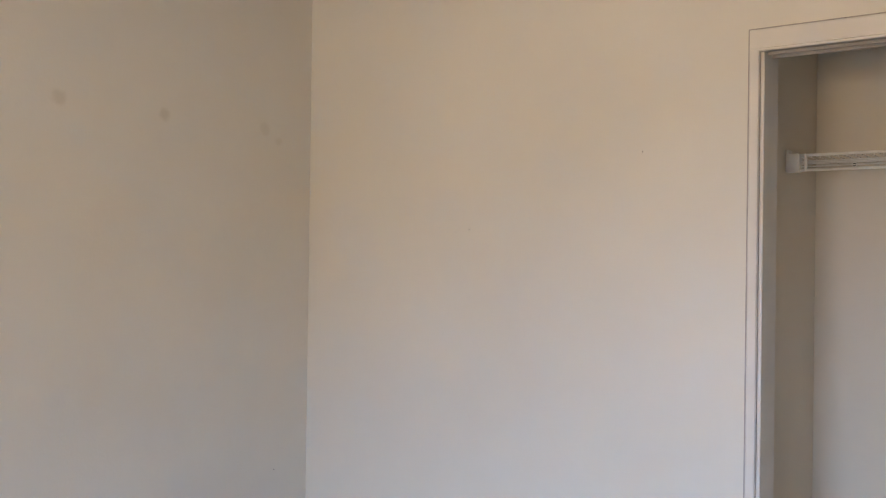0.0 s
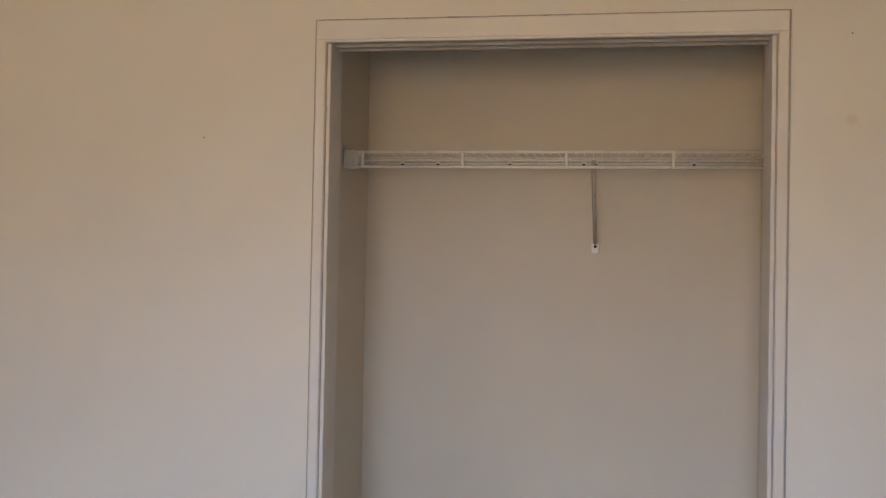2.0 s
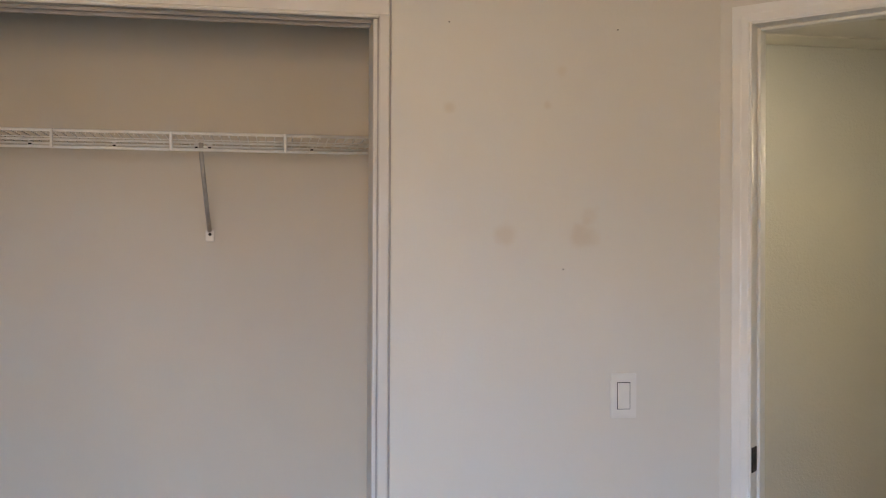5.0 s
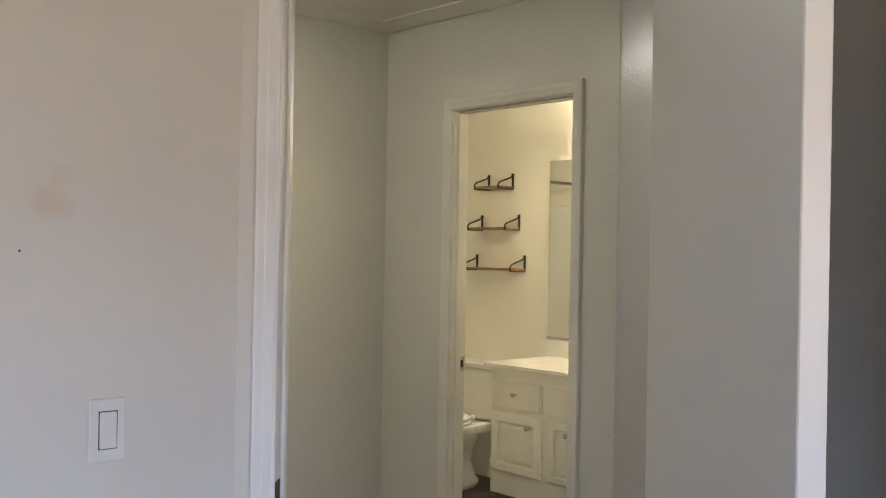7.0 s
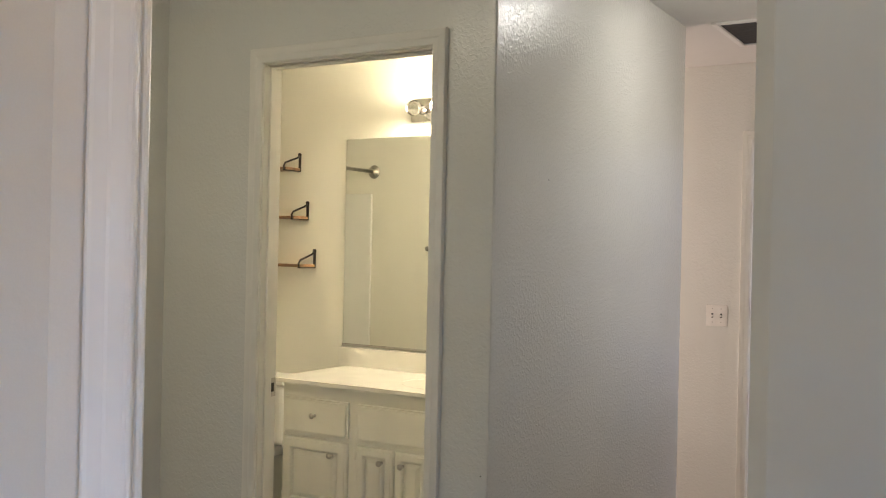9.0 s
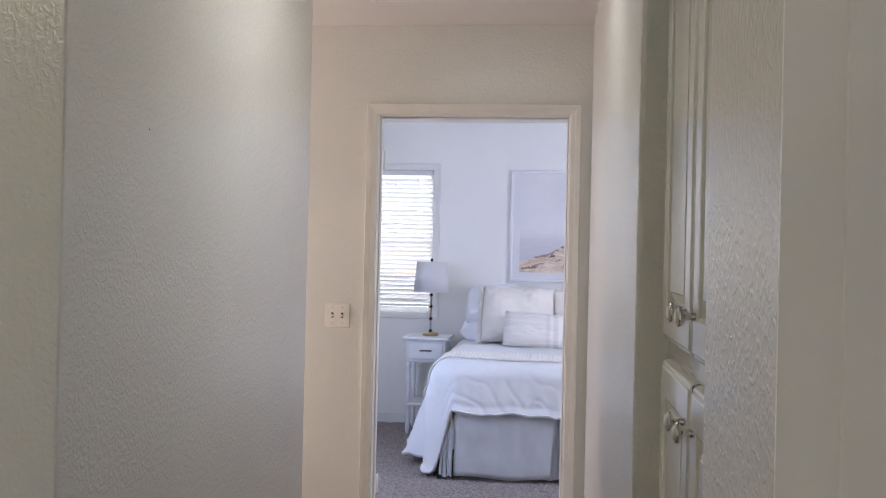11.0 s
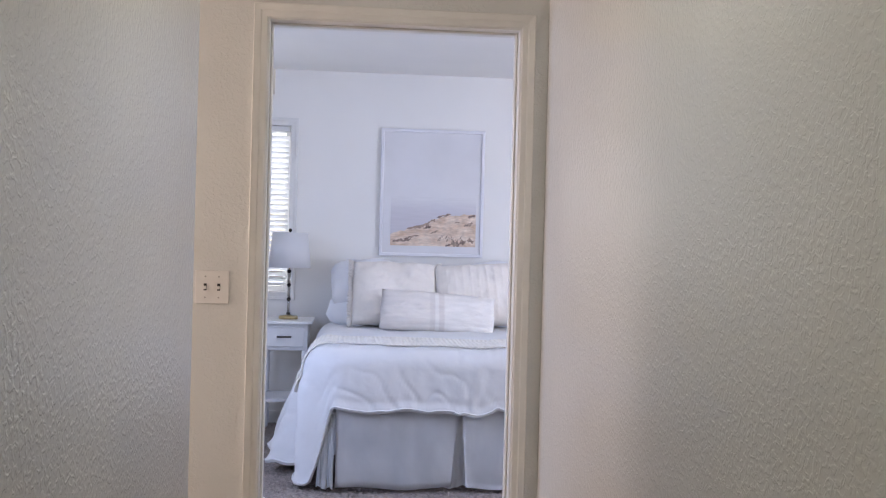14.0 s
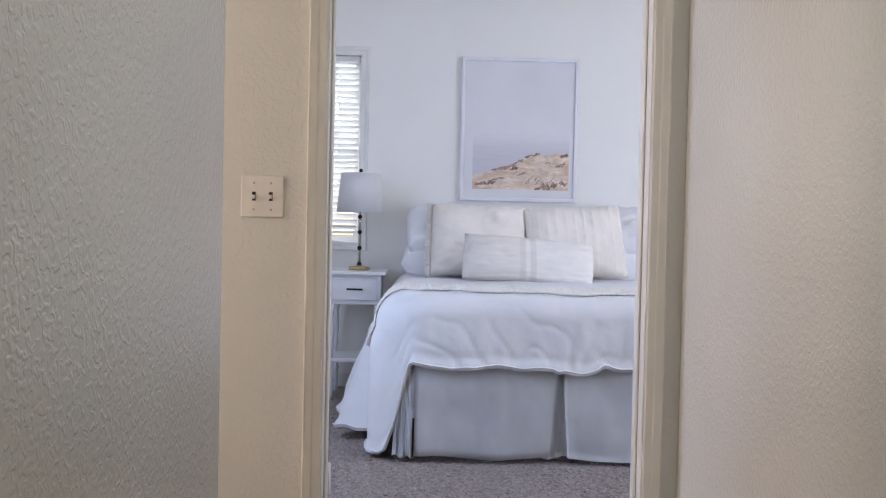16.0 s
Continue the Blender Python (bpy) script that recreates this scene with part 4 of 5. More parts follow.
box(bm, 4.0465, 4.066, 2.995, 3.745, .40, 1.80, .008, 3)
box(bm, 5.46, 5.4795, 2.995, 3.745, .40, 1.80, .008, 3)
box(bm, 4.066, 5.46, 3.73, 3.7495, .40, 1.80, .004, 2)
part("surround", bm, m_surround, tub)
bm = bmesh.new()
box(bm, 3.98, 5.62, .5, 3.87, -.1, -.012)
bath_floor = fixed("floor_4", bm, m_floorwood, "dark wood plank bathroom floor", "floor")
bm = bmesh.new()
box(bm, 0, 1.2, 0, .117, -.012, 0, .001, 1)
plank_mesh = mesh_of("plank", bm, m_floorwood)
for i in range(26):
    seam = 4.35 + i * .37 % .9
    for x0, x1 in ((4.008, seam), (seam + .003, 5.478)):
        pl = new("plank", plank_mesh)
        pl.parent, pl.location, pl.scale = bath_floor, (x0, .607 + i * .12, 0), ((x1 - x0) / 1.2, 1, 1)

# ---- furnished bedroom ----
BX0, BX1, BY, BW = 8.21, 10.10, -.50, .735      # foot, head, middle line, half width
TOPZ = .735


def drop(d, r=.10, slope=.12):
    """A cloth going over an edge: how far out and how far down after a length d past the edge."""
    q = r * math.pi / 2
    if d <= 0: return 0.0, 0.0
    if d < q:
        return r * math.sin(d / r), r * (1 - math.cos(d / r))
    return r + slope * (d - q), r + .97 * (d - q)


XF, HALF, RC = 8.285, .70, .12               # where the bedding turns down: foot line, half width, corner radius
SA, SB = HALF - RC, HALF - RC + RC * math.pi / 2


def smooth(a, b, x):
    q = min(1, max(0, (x - a) / (b - a)))
    return q * q * (3 - 2 * q)


def rim(s):
    """The edge over which the bedding hangs: s runs from the middle of the foot, round the corner and up the side."""
    q = abs(s)
    if q < SA: p, n, c = (XF, q), (-1, 0), 0.0
    elif q < SB:
        a = (q - SA) / RC
        p, n, c = (XF + RC * (1 - math.cos(a)), SA + RC * math.sin(a)), (-math.cos(a), math.sin(a)), a / (math.pi / 2)
    else: p, n, c = (XF + RC + q - SB, HALF), (0, 1), 1.0
    k = 1 if s > 0 else -1
    return Vector((p[0], BY + k * p[1], 0)), Vector((n[0], k * n[1], 0)), c


def bed_top(x, y):
    """Height of the rumpled bedding on top of the bed."""
    n = noise.noise(Vector((x * 4.0, y * 4.0, 1.7))) * .012 + noise.noise(Vector((x * 11, y * 7, 9.1))) * .006
    crease = noise.noise(Vector((x * 9 + 2.5 * y, y * 4 - 2 * x, 5.5)))
    return TOPZ + n - .010 * math.exp(-(crease / .07) ** 2) * (.4 + noise.noise(Vector((x * 3, y * 3, 2.2))))


def hanging(s, d, lift=0.0, length=9.0):
    """A point of cloth d metres past the rim at s."""
    p, n, c = rim(s)
    slope = .02 + (.29 if s > 0 else .10) * smooth(SB - .02, SB + .30, abs(s))
    r = .10 + .02 * c
    out, down = drop(d, r, slope)
    if lift:
        o2, d2 = drop(d + .01, r, slope)
        t = Vector((o2 - out, d2 - down)).normalized()
        out, down = out + lift * t.y, down - lift * t.x
    g = min(1, d / .30)
    fold = .022 * noise.noise(Vector((s * 3.4, d * 1.1, 4.0))) + .014 * noise.noise(Vector((s * 8.5 + d, d * 1.6, 8.0))) + .005 * noise.noise(Vector((s * 19, d * 6, 3.0)))
    fold += c * (.030 + .022 * smooth(.3, .7, d)) * math.sin(s * 19 + 1.5 * d + .9 * math.sin(s * 5)) * g + c * .016 * noise.noise(Vector((s * 13, d * 5, 7.0))) * g
    fold += math.sin(math.pi * c) * .016 * math.sin((s - SA) * 40 + 1.2) * g
    crease = noise.noise(Vector((s * 7 + 3 * d, d * 5 - 2 * s, 6.5)))
    fold -= .007 * math.exp(-(crease / .08) ** 2)
    fold += .005 * math.exp(-((length - d - .012) / .022) ** 2) - .004 * math.exp(-((length - d - .055) / .02) ** 2)
    q = p + n * (out + fold * g)
    z = bed_top(p.x, p.y) - down + .004 * noise.noise(Vector((s * 12, d * 12, 1))) * g
    floor_ = .018 + .014 * (1 + noise.noise(Vector((s * 9, d * 9, 3))))
    if z < floor_:
        q += n * (floor_ - z) * .5
        z = floor_
    q.z = z
    return q


def hem(s):
    """How far the duvet hangs past the rim."""
    p, n, c = rim(s)
    low = (.775 if s > 0 else .50) - .12 * smooth(.3, 1.4, abs(s) - SB)
    base = .385 + (low + .03 * math.sin(math.pi * c) - .385) * smooth(SA + .045, SA + .115, abs(s))
    base -= .020 * math.exp(-((s + .16) / .035) ** 2) - .012 * math.exp(-((s + .08) / .05) ** 2) + .014 * math.exp(-((s - .30) / .04) ** 2)
    return base + (.016 + .016 * c) * noise.noise(Vector((s * 5.5, 1.0, 2.0))) + (.008 + .010 * c) * noise.noise(Vector((s * 15, 4.0, 2.0)))


bed = thing("bed", (9.15, BY, 0), "bed with a white box base behind a pleated skirt", "bed")
bm = bmesh.new()
box(bm, BX0 + .05, BX1, BY - BW + .05, BY + BW - .05, .42, .68, .05, 4)
part("mattress", bm, m_duvet, bed)
bm = bmesh.new()
box(bm, BX0 + .05, BX1, BY - BW + .03, BY + BW - .03, .18, .42, .02, 2)
part("box_spring", bm, m_skirt, bed)
for x in (BX0 + .12, BX1 - .1):
    for y in (BY - BW + .12, BY + BW - .12):
        bm = bmesh.new()
        lathe(bm, [(.02, 0), (.025, .18)], Matrix.Translation((x, y, 0)), 12)
        part("leg", bm, m_bronze, bed)

skirt = thing("bed_skirt", (BX0, BY, 0), "white cotton bed skirt with inverted corner and middle pleats", "bed skirt")


def skirt_panel(name, p0, p1, out, lean, seed, flare0=0.0, flare1=0.0, top=.50):
    """One hanging panel from p0 to p1 (plan), bulging along out, with wrinkles."""
    bm = bmesh.new()
    a, b, o = Vector(p0), Vector(p1), Vector(out)

    def f(u, v):
        q = a.lerp(b, u)
        drop_ = v
        w = .004 * math.sin(u * 23 + seed) * v + .007 * v * math.sin(u * 9 + seed * 2) + .012 * noise.noise(Vector((u * 5 + seed, v * 4, seed))) - .006 * math.exp(-(noise.noise(Vector((u * 4 + v * 2.5 + seed, v * 3 - u, seed))) / .07) ** 2)
        side = (b - a).normalized() * ((flare1 * u ** 12 - flare0 * (1 - u) ** 12) * v)
        q = q + o * (lean * v + w) + side
        return Vector((q.x, q.y, top - (top - .028) * drop_ + .007 * math.sin(u * 7 + seed)))

    surface(bm, f, steps(0, 1, 34), steps(0, 1, 14))
    bmesh.ops.solidify(bm, geom=bm.faces[:], thickness=.004)
    for fc in bm.faces: fc.smooth = True
    part(name, bm, m_skirt, skirt)


skirt_panel("foot_panel", (BX0, .152), (BX0, -.478), (-1, 0), .012, 1.0, .0, -.036)
skirt_panel("foot_panel", (BX0, -.482), (BX0, -1.215), (-1, 0), .012, 2.3, -.034, 0)
skirt_panel("pleat_back", (BX0 + .025, -.40), (BX0 + .025, -.56), (-1, 0), .004, 3.1)
skirt_panel("corner_pleat", (BX0 + .032, .204), (BX0 + .012, .158), (-1, 0), .040, 4.0, .012, -.004, .40)
skirt_panel("corner_pleat", (BX0 + .052, .230), (BX0 + .030, .198), (-.8, .25), .046, 6.0, .010, .012, .40)
skirt_panel("side_panel", (BX0 + .07, .238), (BX1, .238), (0, 1), .012, 5.2)
skirt_panel("side_panel", (BX0 + .02, -1.238), (BX1, -1.238), (0, -1), .012, 7.7)

bm = bmesh.new()


def duvet_point(s, q):
    """q runs from -1 (the middle of the bed) over 0 (the rim) to 1 (the hem)."""
    if q > 0:
        length = hem(s)
        return hanging(s, q * length, 0.0, length)
    p, n, c = rim(s)
    m = Vector((min(9.90, max(9.0, p.x)), BY, 0))
    v = p.lerp(m, -q)
    v.z = bed_top(v.x, v.y)
    return v


surface(bm, duvet_point, steps(-2.30, 2.30, 330), [-1, -.8, -.6, -.45, -.3, -.2, -.12, -.06] + steps(0, 1, 46))
bmesh.ops.remove_doubles(bm, verts=bm.verts[:], dist=.0005)
bmesh.ops.recalc_face_normals(bm, faces=bm.faces[:])
bmesh.ops.solidify(bm, geom=bm.faces[:], thickness=.013)
for fc in bm.faces: fc.smooth = True
duvet = solid("duvet", bm, m_duvet, (9.1, BY, .7), "rumpled white cotton duvet hanging to the carpet at one corner", "duvet")
bm = bmesh.new()
tube(bm, [hanging(s, hem(s) - .014, .003, hem(s)) for s in steps(-2.25, 2.25, 420)], .0045, 6)
part("piped_hem", bm, m_duvet, duvet)

bm = bmesh.new()


def throw_point(a, y):
    x = 8.33 + a * .40 + .04 * math.sin(y * 2.1) * a
    e = abs(y - BY) - HALF
    k = 1 if y > BY else -1
    lift = .010 + .0018 * math.sin(y * 2 * math.pi / .024) + .004 * math.exp(-((a - .05) / .05) ** 2) + .006 * math.exp(-((a - .95) / .05) ** 2)
    if e > 0:
        return hanging(k * (SB + x + .075 - XF - RC), e, lift)
    return Vector((x + .075 * smooth(-.30, 0, e), y, bed_top(x, y) + lift))


surface(bm, throw_point, steps(0, 1, 26), steps(BY - HALF - .12, BY + HALF + .26, 420))
bmesh.ops.recalc_face_normals(bm, faces=bm.faces[:])
bmesh.ops.solidify(bm, geom=bm.faces[:], thickness=.008)
for fc in bm.faces: fc.smooth = True
throw = solid("throw_blanket", bm, m_throw, (8.5, BY, .74), "cream knitted throw folded across the foot of the bed", "throw blanket")
bm = bmesh.new()
for i in range(44):
    a = i / 43
    p = throw_point(a, BY + HALF + .26)
    q = p + Vector((random.uniform(-.008, .008), .010 + random.uniform(-.004, .010), -.055 - random.uniform(0, .025)))
    tube(bm, [p, (p + q) / 2 + Vector((0, .005, 0)), q], .0038, 5)
part("fringe", bm, m_throw, throw)


def pillow(name, w, h, t, m, mat, label, seed, pinch=.06, pleats=0, trim=None, group="", crumple=1.0, fill=.5):
    """A filled cushion lying in its own x-y plane, posed by m."""
    bm = bmesh.new()
    n = 34

    def f(side):
        def g(u, v):
            k = 1 - pinch * (abs(u) ** 3 * abs(v) ** 0 + abs(v) ** 3) * .5 + pinch * .5 * (abs(u * v)) ** 4
            cu, cv = (1 - abs(u) ** 3.2), (1 - abs(v) ** 3.2)
            thick = t * .5 * (max(cu, 0) ** fill) * (max(cv, 0) ** fill)
            wr = .05 * t * noise.noise(Vector((u * 2.2 + seed, v * 2.2, side * 3 + seed))) + .03 * t * noise.noise(Vector((u * 7 + seed, v * 7, seed)))
            wr = wr * crumple - (.035 * t * (crumple - 1) * math.exp(-(noise.noise(Vector((u * 3 + seed, v * 2.4 - u, seed))) / .09) ** 2) if crumple > 1 else 0)
            wr *= min(1, cu * 4) * min(1, cv * 4)
            pl = .0055 * math.exp(-(math.sin(u * pleats * math.pi / 2) / .3) ** 2) * min(1, cu * 5) * min(1, cv * 8) if pleats else 0
            sag = 1 - .05 * (1 - v) * (1 - abs(u))
            return m @ Vector((u * w / 2 * k, v * h / 2 * k * sag, side * (thick + wr + pl)))
        return g

    surface(bm, f(1), steps(-1, 1, n * (2 if pleats else 1)), steps(-1, 1, n))
    surface(bm, f(-1), steps(-1, 1, n * (2 if pleats else 1)), steps(-1, 1, n))
    bmesh.ops.remove_doubles(bm, verts=bm.verts[:], dist=.0006)
    for fc in bm.faces: fc.smooth = True
    ob = solid(name, bm, mat, m @ Vector((0, -h / 2, 0)), label, "pillow", group)
    if trim:
        for s in trim:
            bm = bmesh.new()
            for i in range(90):
                v = -1 + 2 * i / 89
                p = m @ Vector((s * w / 2 * (1 - pinch * (1 + abs(v) ** 3) * .5 + pinch * .5 * abs(v) ** 4), v * h / 2 * (1 - pinch * .5 * (1 + abs(v) ** 3) + pinch * .5 * abs(v) ** 4), 0))
                q = m @ Vector((s * (w / 2 + .012 + random.uniform(-.004, .007)), v * h / 2 * .97 + random.uniform(-.006, .006), random.uniform(-.008, .008)))
                tube(bm, [p, q], .0048, 5)
            part("frayed_edge", bm, mat, ob)
    return ob


def leaning(x, y, z, tilt, yaw=0.0, roll=0.0):
    """Stands a cushion on its lower edge, face towards -x, leaning back by tilt degrees."""
    return Matrix.Translation((x, y, z)) @ pose(0, 0, 0, 0, 0, yaw) @ Matrix(((0, 0, -1, 0), (-1, 0, 0, 0), (0, 1, 0, 0), (0, 0, 0, 1))) @ pose(0, 0, 0, -tilt, 0, 0) @ pose(0, 0, 0, 0, 0, roll)


for k, y in ((1, -.115), (-1, -.94)):
    pillow("bed_pillow", .72, .50, .30, Matrix.Translation((9.88, y, .975)) @ pose(0, 0, 0, -22, -3 * k, 90 + 4 * k), m_pillow, "plump rumpled white pillow stacked on another", 1.1 + k, group="sleeping pillows", crumple=1.5, fill=.36)
    pillow("bed_pillow", .75, .50, .25, Matrix.Translation((9.86, y, .835)) @ pose(0, 0, 0, -4, 2 * k, 90 - 3 * k), m_pillow, "plump rumpled white pillow lying under another", 5.1 + k, group="sleeping pillows", crumple=1.5, fill=.36)
pillow("cushion", .58, .47, .22, leaning(9.585, -.185, .945, 24, 0, -1), m_linen, "square oatmeal linen cushion with frayed edges", 3.3, .12, 0, (-1, 1), crumple=1.6)
pillow("cushion", .58, .46, .17, leaning(9.57, -.735, .945, 22, 0, 4.5), m_linen, "square oatmeal cushion with sewn vertical pleats", 4.9, .07, 11, (-1,))
pillow("lumbar_cushion", .765, .28, .18, leaning(9.33, -.446, .842, 22, 2, -4.5), m_lumbar, "long oatmeal lumbar cushion, faint woven stripes, left end darkened for shade", 6.2, .12, crumple=1.6)

# nightstand
NX0, NX1, NY0, NY1 = 9.665, 10.02, .375, .680
ns = thing("nightstand", ((NX0 + NX1) / 2, (NY0 + NY1) / 2, 0), "white painted wooden nightstand with one drawer and a low shelf", "nightstand")
bm = bmesh.new()
box(bm, NX0 - .025, NX1 + .02, NY0 - .03, NY1 + .025, .733, .753, .005, 2)
part("tabletop", bm, m_nightstand, ns)
bm = bmesh.new()
box(bm, NX0 + .012, NX1, NY0, NY1, .560, .733, .002, 1)
part("apron", bm, m_nightstand, ns)
bm = bmesh.new()
box(bm, NX0 - .002, NX0 + .014, NY0 + .022, NY1 - .022, .585, .712, .003, 2)
dr = part("drawer", bm, m_nightstand, ns)
bm = bmesh.new()
box(bm, NX0 - .022, NX0 - .014, .478, .572, .645, .655, .003, 2)
for y in (.484, .566):
    box(bm, NX0 - .018, NX0, y - .004, y + .004, .646, .654, .001, 1)
part("pull", bm, m_bronze, dr, "dark bronze bar pull")
for x in (NX0 + .02, NX1 - .02):
    for y in (NY0 + .02, NY1 - .02):
        bm = bmesh.new()
        m = Matrix.Translation((x, y, 0))
        lathe(bm, [(.012, 0), (.016, .02), (.020, .10), (.013, .125), (.021, .14), (.021, .15), (.013, .165), (.016, .18), (.016, .29), (.020, .30), (.013, .315), (.018, .40), (.019, .47), (.013, .50), (.021, .515), (.021, .53), (.015, .545), (.015, .56)], m, 14)
        part("leg", bm, m_nightstand, ns)
bm = bmesh.new()
box(bm, NX0 + .004, NX1 - .004, NY0 + .004, NY1 - .004, .222, .245, .004, 2)
part("low_shelf", bm, m_nightstand, ns)

LX, LY = 9.85, .515
lampo = thing("table_lamp", (LX, LY, .753), "table lamp with a white drum shade and glass rod stem", "table lamp")
L0 = Matrix.Translation((LX, LY, .753))
bm = bmesh.new()
lathe(bm, [(.062, 0), (.064, .003), (.064, .017), (.061, .021), (.024, .024), (.012, .030)], L0, 32)
part("base", bm, m_brass, lampo, "round aged brass base")
bm = bmesh.new()
tube(bm, [(LX, LY, 1.075), (LX, LY, 1.33)], .0045)
part("stem", bm, m_brass, lampo)
for z in (.790, .885, .980, 1.072):
    bm = bmesh.new()
    box(bm, LX - .0125, LX + .0125, LY - .0125, LY + .0125, z - .008, z + .008, .002, 1)
    lathe(bm, [(.008, -.012), (.008, .012)], Matrix.Translation((LX, LY, z)), 14)
    part("collar", bm, m_bronze, lampo, "dark square collar")
for z in (.790, .885, .980):
    bm = bmesh.new()
    lathe(bm, [(.0065, .010), (.0095, .016), (.0095, .076), (.0065, .082)], Matrix.Translation((LX, LY, z)), 10)
    part("glass_rod", bm, m_crystal, lampo, "clear glass rod")
    bm = bmesh.new()
    tube(bm, [(LX, LY, z + .008), (LX, LY, z + .086)], .0055, 8)
    part("stem", bm, m_nickel, lampo)
bm = bmesh.new()
k = 48
for r0, r1 in ((.142, .117),):
    outer = [[bm.verts.new((LX + r * math.cos(2 * math.pi * i / k), LY + r * math.sin(2 * math.pi * i / k), z)) for i in range(k)] for r, z in ((r0 - .003, 1.098), (r0, 1.098), (r1, 1.332), (r1 - .003, 1.332))]
    for a, b in ((0, 1), (1, 2), (2, 3), (3, 0)):
        for i in range(k):
            bm.faces.new((outer[a][i], outer[a][(i + 1) % k], outer[b][(i + 1) % k], outer[b][i])).smooth = True
part("shade", bm, m_shade, lampo, "white fabric drum shade")
bm = bmesh.new()
for a in (0, 120, 240):
    tube(bm, [(LX, LY, 1.325), (LX + .115 * math.cos(radians(a)), LY + .115 * math.sin(radians(a)), 1.325)], .002, 6)
part("spider", bm, m_bronze, lampo)
bm = bmesh.new()
lathe(bm, [(.005, 0), (.004, .006), (.011, .014), (.012, .020), (.008, .028), (.001, .031)], Matrix.Translation((LX, LY, 1.33)), 14)
part("finial", bm, m_bronze, lampo)

# picture
PIC = on_wall(10.15, 0, 0, 1, -1, 0)
pic = thing("framed_picture", (10.15, -.455, 1.19), "white framed seaside print of pale sky over grassy dunes", "picture")
bm = bmesh.new()
casing(bm, PIC, -.800, -.109, 1.213, 2.068, [(0, .002), (0, .024), (.003, .028), (.020, .028), (.023, .025), (.023, .002)], ring=True)
part("frame", bm, m_frame, pic)
bm = bmesh.new()
box(bm, -.802, -.107, .004, .016, 1.211, 2.070, 0, 1, PIC)
sheet = part("sheet", bm, m_mat, pic)


def crest(y):
    """Height of the dune's outline across the print (0 at its left edge)."""
    u = (-.175 - y) / .596
    h = np.interp(u, (0, .2, .33, .45, .52, .60, .70, .85, 1), (.28, .43, .50, .60, .68, .74, .77, .78, .82))
    return 1.265 + .288 * (float(h) + .016 * math.sin(u * 31) + .012 * math.sin(u * 67 + 1))


def flat_patch(name, mat, lo, hi, v, n=60, y0=-.771, y1=-.165):
    bm = bmesh.new()
    prev = None
    for i in range(n + 1):
        y = y0 + (y1 - y0) * i / n
        cur = [bm.verts.new(PIC @ Vector((y, v, z))) for z in (lo(y), max(hi(y), lo(y) + .0005))]
        if prev: bm.faces.new((prev[0], cur[0], cur[1], prev[1]))
        prev = cur
    part(name, bm, mat, sheet)


flat_patch("sea", m_sea, lambda y: 1.265, lambda y: 1.612, .0170)
flat_patch("dune", m_dune, lambda y: 1.265, crest, .0176)


def blot(name, u0, u1, h, thick, slope, seed):
    """A ragged dark patch of the print, in shares of its width and height."""
    ya, yb = -.175 - .596 * u0, -.175 - .596 * u1
    def edge(k):
        def f(y):
            q = (y - ya) / (yb - ya)
            w = thick * (1 - (2 * q - 1) ** 2) ** .6 if 0 < q < 1 else 0
            return max(1.2655, 1.265 + .288 * (h + slope * q + k * w * (.6 + 1.1 * noise.noise(Vector((y * 60, k * 5, seed)))) + .3 * w * noise.noise(Vector((y * 150, k, seed)))))
        return f
    flat_patch(name, m_dune_dark, edge(-1), edge(1), .0182 + .0002 * (seed % 3), 90, yb, ya)


flat_patch("dune_ridge", m_dune_dark, lambda y: crest(y) - .012 - .014 * noise.noise(Vector((y * 26, 0, 3))), lambda y: crest(y) + .004 * math.sin(y * 300), .0181, 60, -.48, -.30)
for j, (u0, u1, h, th, sl) in enumerate(((.17, .45, .41, .045, .13), (.52, .70, .70, .035, .10), (.37, .47, .44, .055, .05), (.90, 1.0, .74, .05, .04), (.0, .24, .10, .05, .06), (.14, .33, .17, .03, .09),
                                         (.86, .97, .52, .05, .06), (.75, .82, .60, .02, .0), (.64, 1.0, .01, .10, .16), (.45, .56, .30, .03, .1))):
    blot("dune_grass", u0, u1, h, th, sl, j * 1.7 + 1)
rg = random.Random(8)
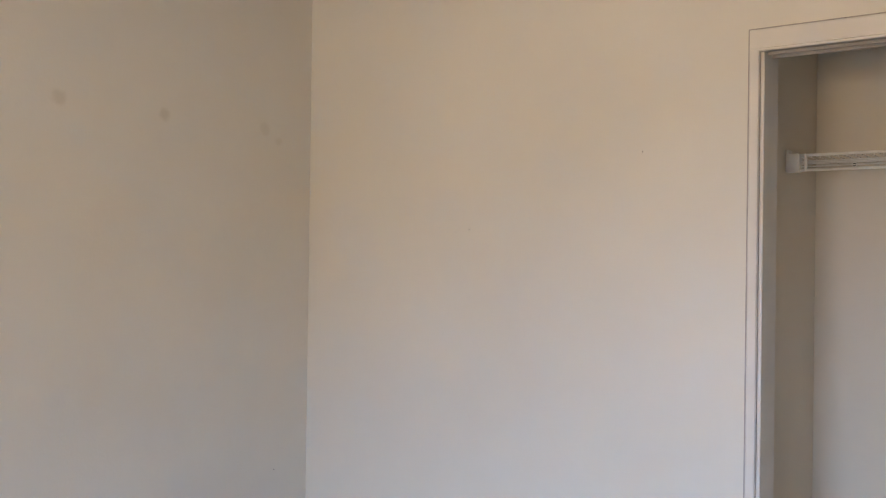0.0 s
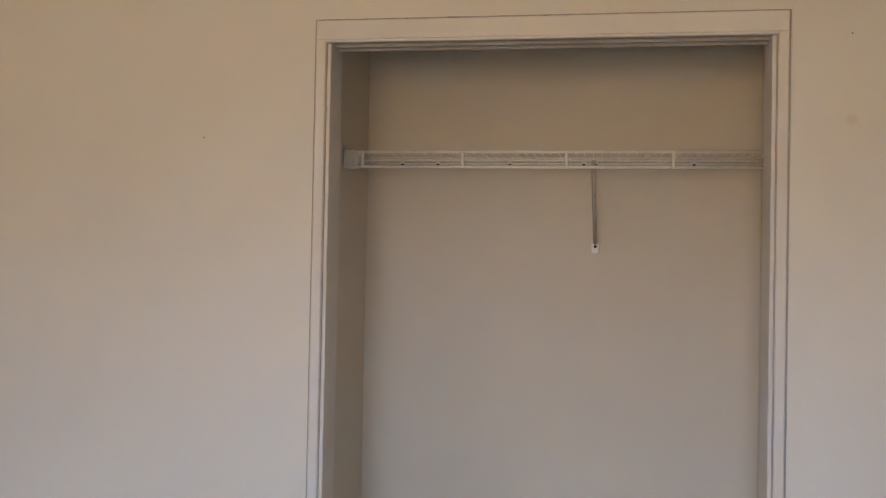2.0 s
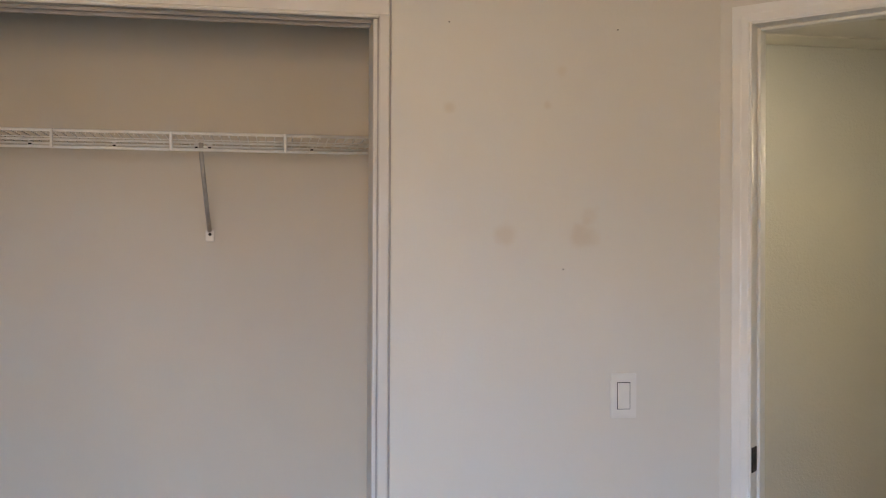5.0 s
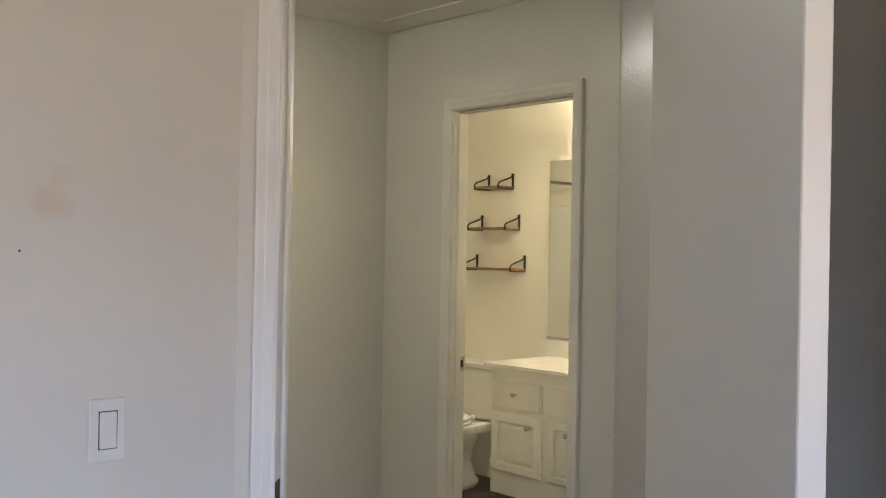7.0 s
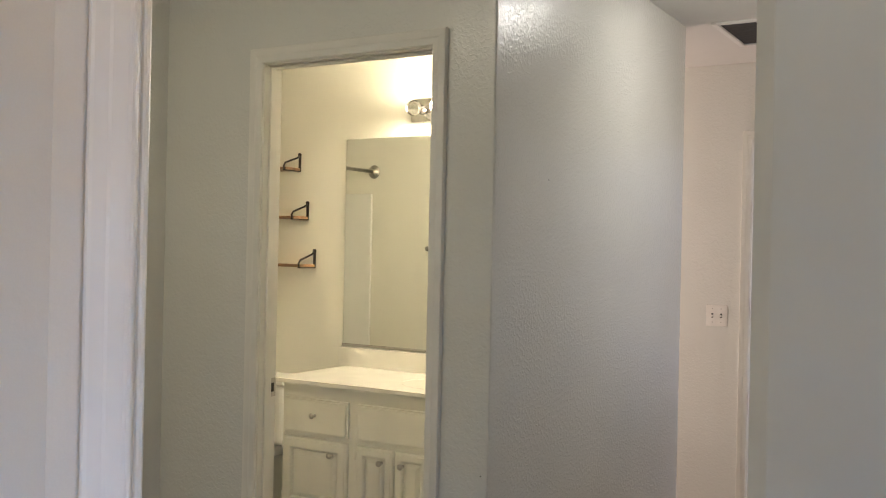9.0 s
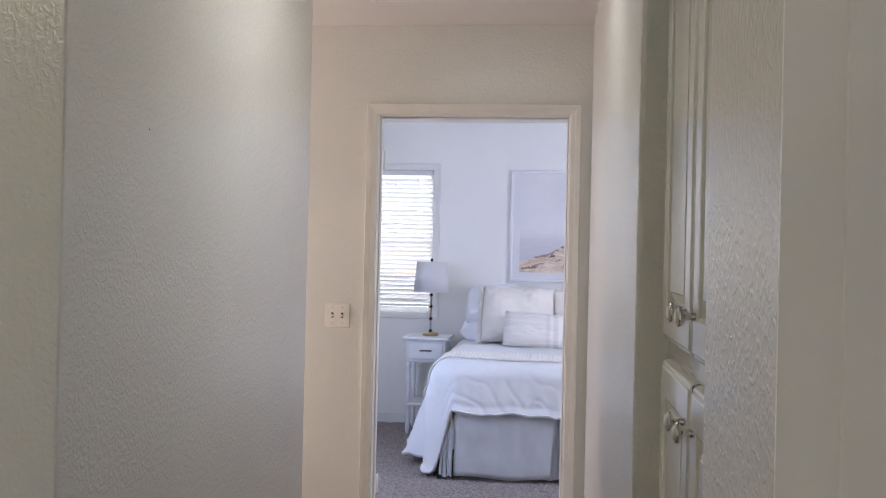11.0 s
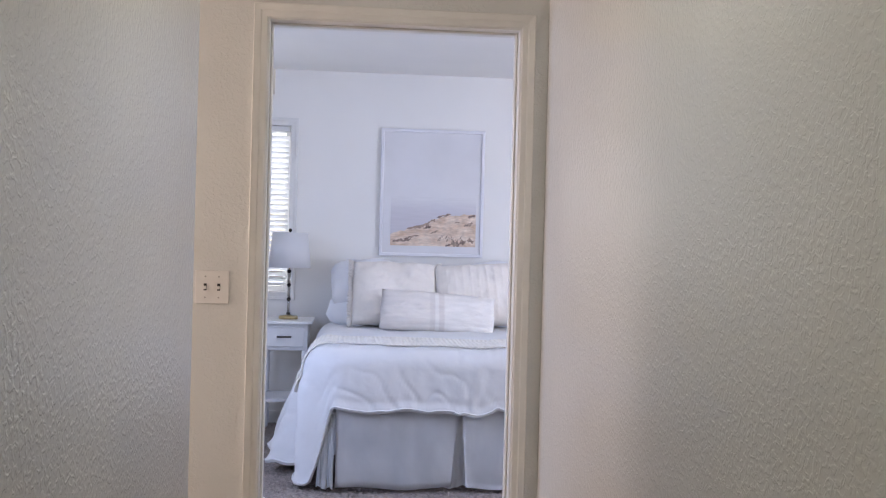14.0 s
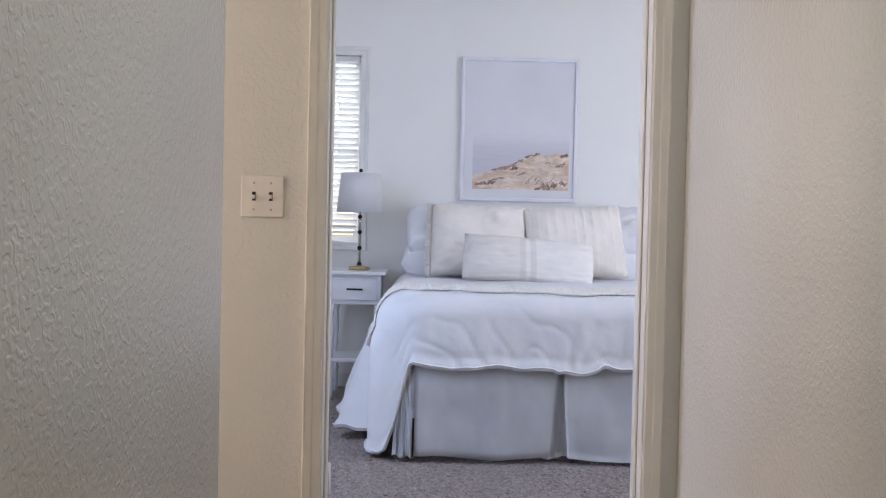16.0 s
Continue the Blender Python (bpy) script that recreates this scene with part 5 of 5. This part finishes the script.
for j in range(34):
    u, h = rg.uniform(.54, .82), rg.uniform(.10, .24)
    y, z, w, t = -.175 - .596 * u, 1.265 + .288 * h, rg.uniform(.003, .006), rg.uniform(.012, .034)
    bm = bmesh.new()
    bm.faces.new([bm.verts.new(PIC @ Vector(p)) for p in ((y, .0186, z), (y - w, .0186, z), (y - .7 * t - w * .3, .0186, z + t))])
    part("grass_blade", bm, m_dune_dark, sheet)

# window with blinds
WB = on_wall(10.15, 0, 0, 1, -1, 0)
win = thing("window_3", (10.2, .87, .915), "white window with a wood casing and lowered blinds", "window", "", "structure")
bm = bmesh.new()
casing(bm, WB, .547, 1.188, .917, 2.083, [(0, 0), (0, .008), (.008, .012), (.03, .013), (.036, .017), (.052, .018), (.055, .014), (.055, 0)], ring=True)
part("window_casing", bm, m_trim, win)
bm = bmesh.new()
for y0, y1, z0, z1 in ((.547, .585, .917, 2.083), (1.15, 1.188, .917, 2.083), (.585, 1.15, .917, .957), (.585, 1.15, 2.043, 2.083), (.585, 1.15, 1.475, 1.51)):
    box(bm, 10.225, 10.265, y0, y1, z0, z1, .003, 1)
part("window_frame", bm, m_trim, win)
for z0, z1 in ((.957, 1.475), (1.51, 2.043)):
    bm = bmesh.new()
    box(bm, 10.243, 10.247, .585, 1.15, z0, z1)
    part("pane", bm, m_glass, win).visible_shadow = False
blind = thing("window_blind", (10.18, .87, .93), "white horizontal slat blind, lowered, slats tilted", "window blind")
bm = bmesh.new()
box(bm, 10.158, 10.198, .556, 1.18, 2.045, 2.080, .003, 1)
part("head_rail", bm, m_slat, blind)
bm = bmesh.new()
box(bm, 10.160, 10.194, .556, 1.18, .966, .983, .003, 1)
part("bottom_rail", bm, m_slat, blind)
bm = bmesh.new()
us = steps(-1, 1, 6)
for s in (0, 1):
    surface(bm, lambda u, y: Vector((u * .0225 * math.cos(radians(38)), y, -u * .0225 * math.sin(radians(38)) + .0035 * (1 - u * u) - s * .0022)), us, [0, .622])
bmesh.ops.remove_doubles(bm, verts=bm.verts[:], dist=.0001)
slat_b = mesh_of("slat", bm, m_slat)
for i in range(1, 29):
    o = new("slat", slat_b)
    o.parent, o.location = blind, (-.002, .556 - .87, .968 + i * .0368 - .93)
for y in (.68, .87, 1.06):
    bm = bmesh.new()
    for x in (10.158, 10.197):
        tube(bm, [(x, y, .97), (x, y, 2.05)], .0012, 5)
    part("ladder_cord", bm, m_slat, blind)
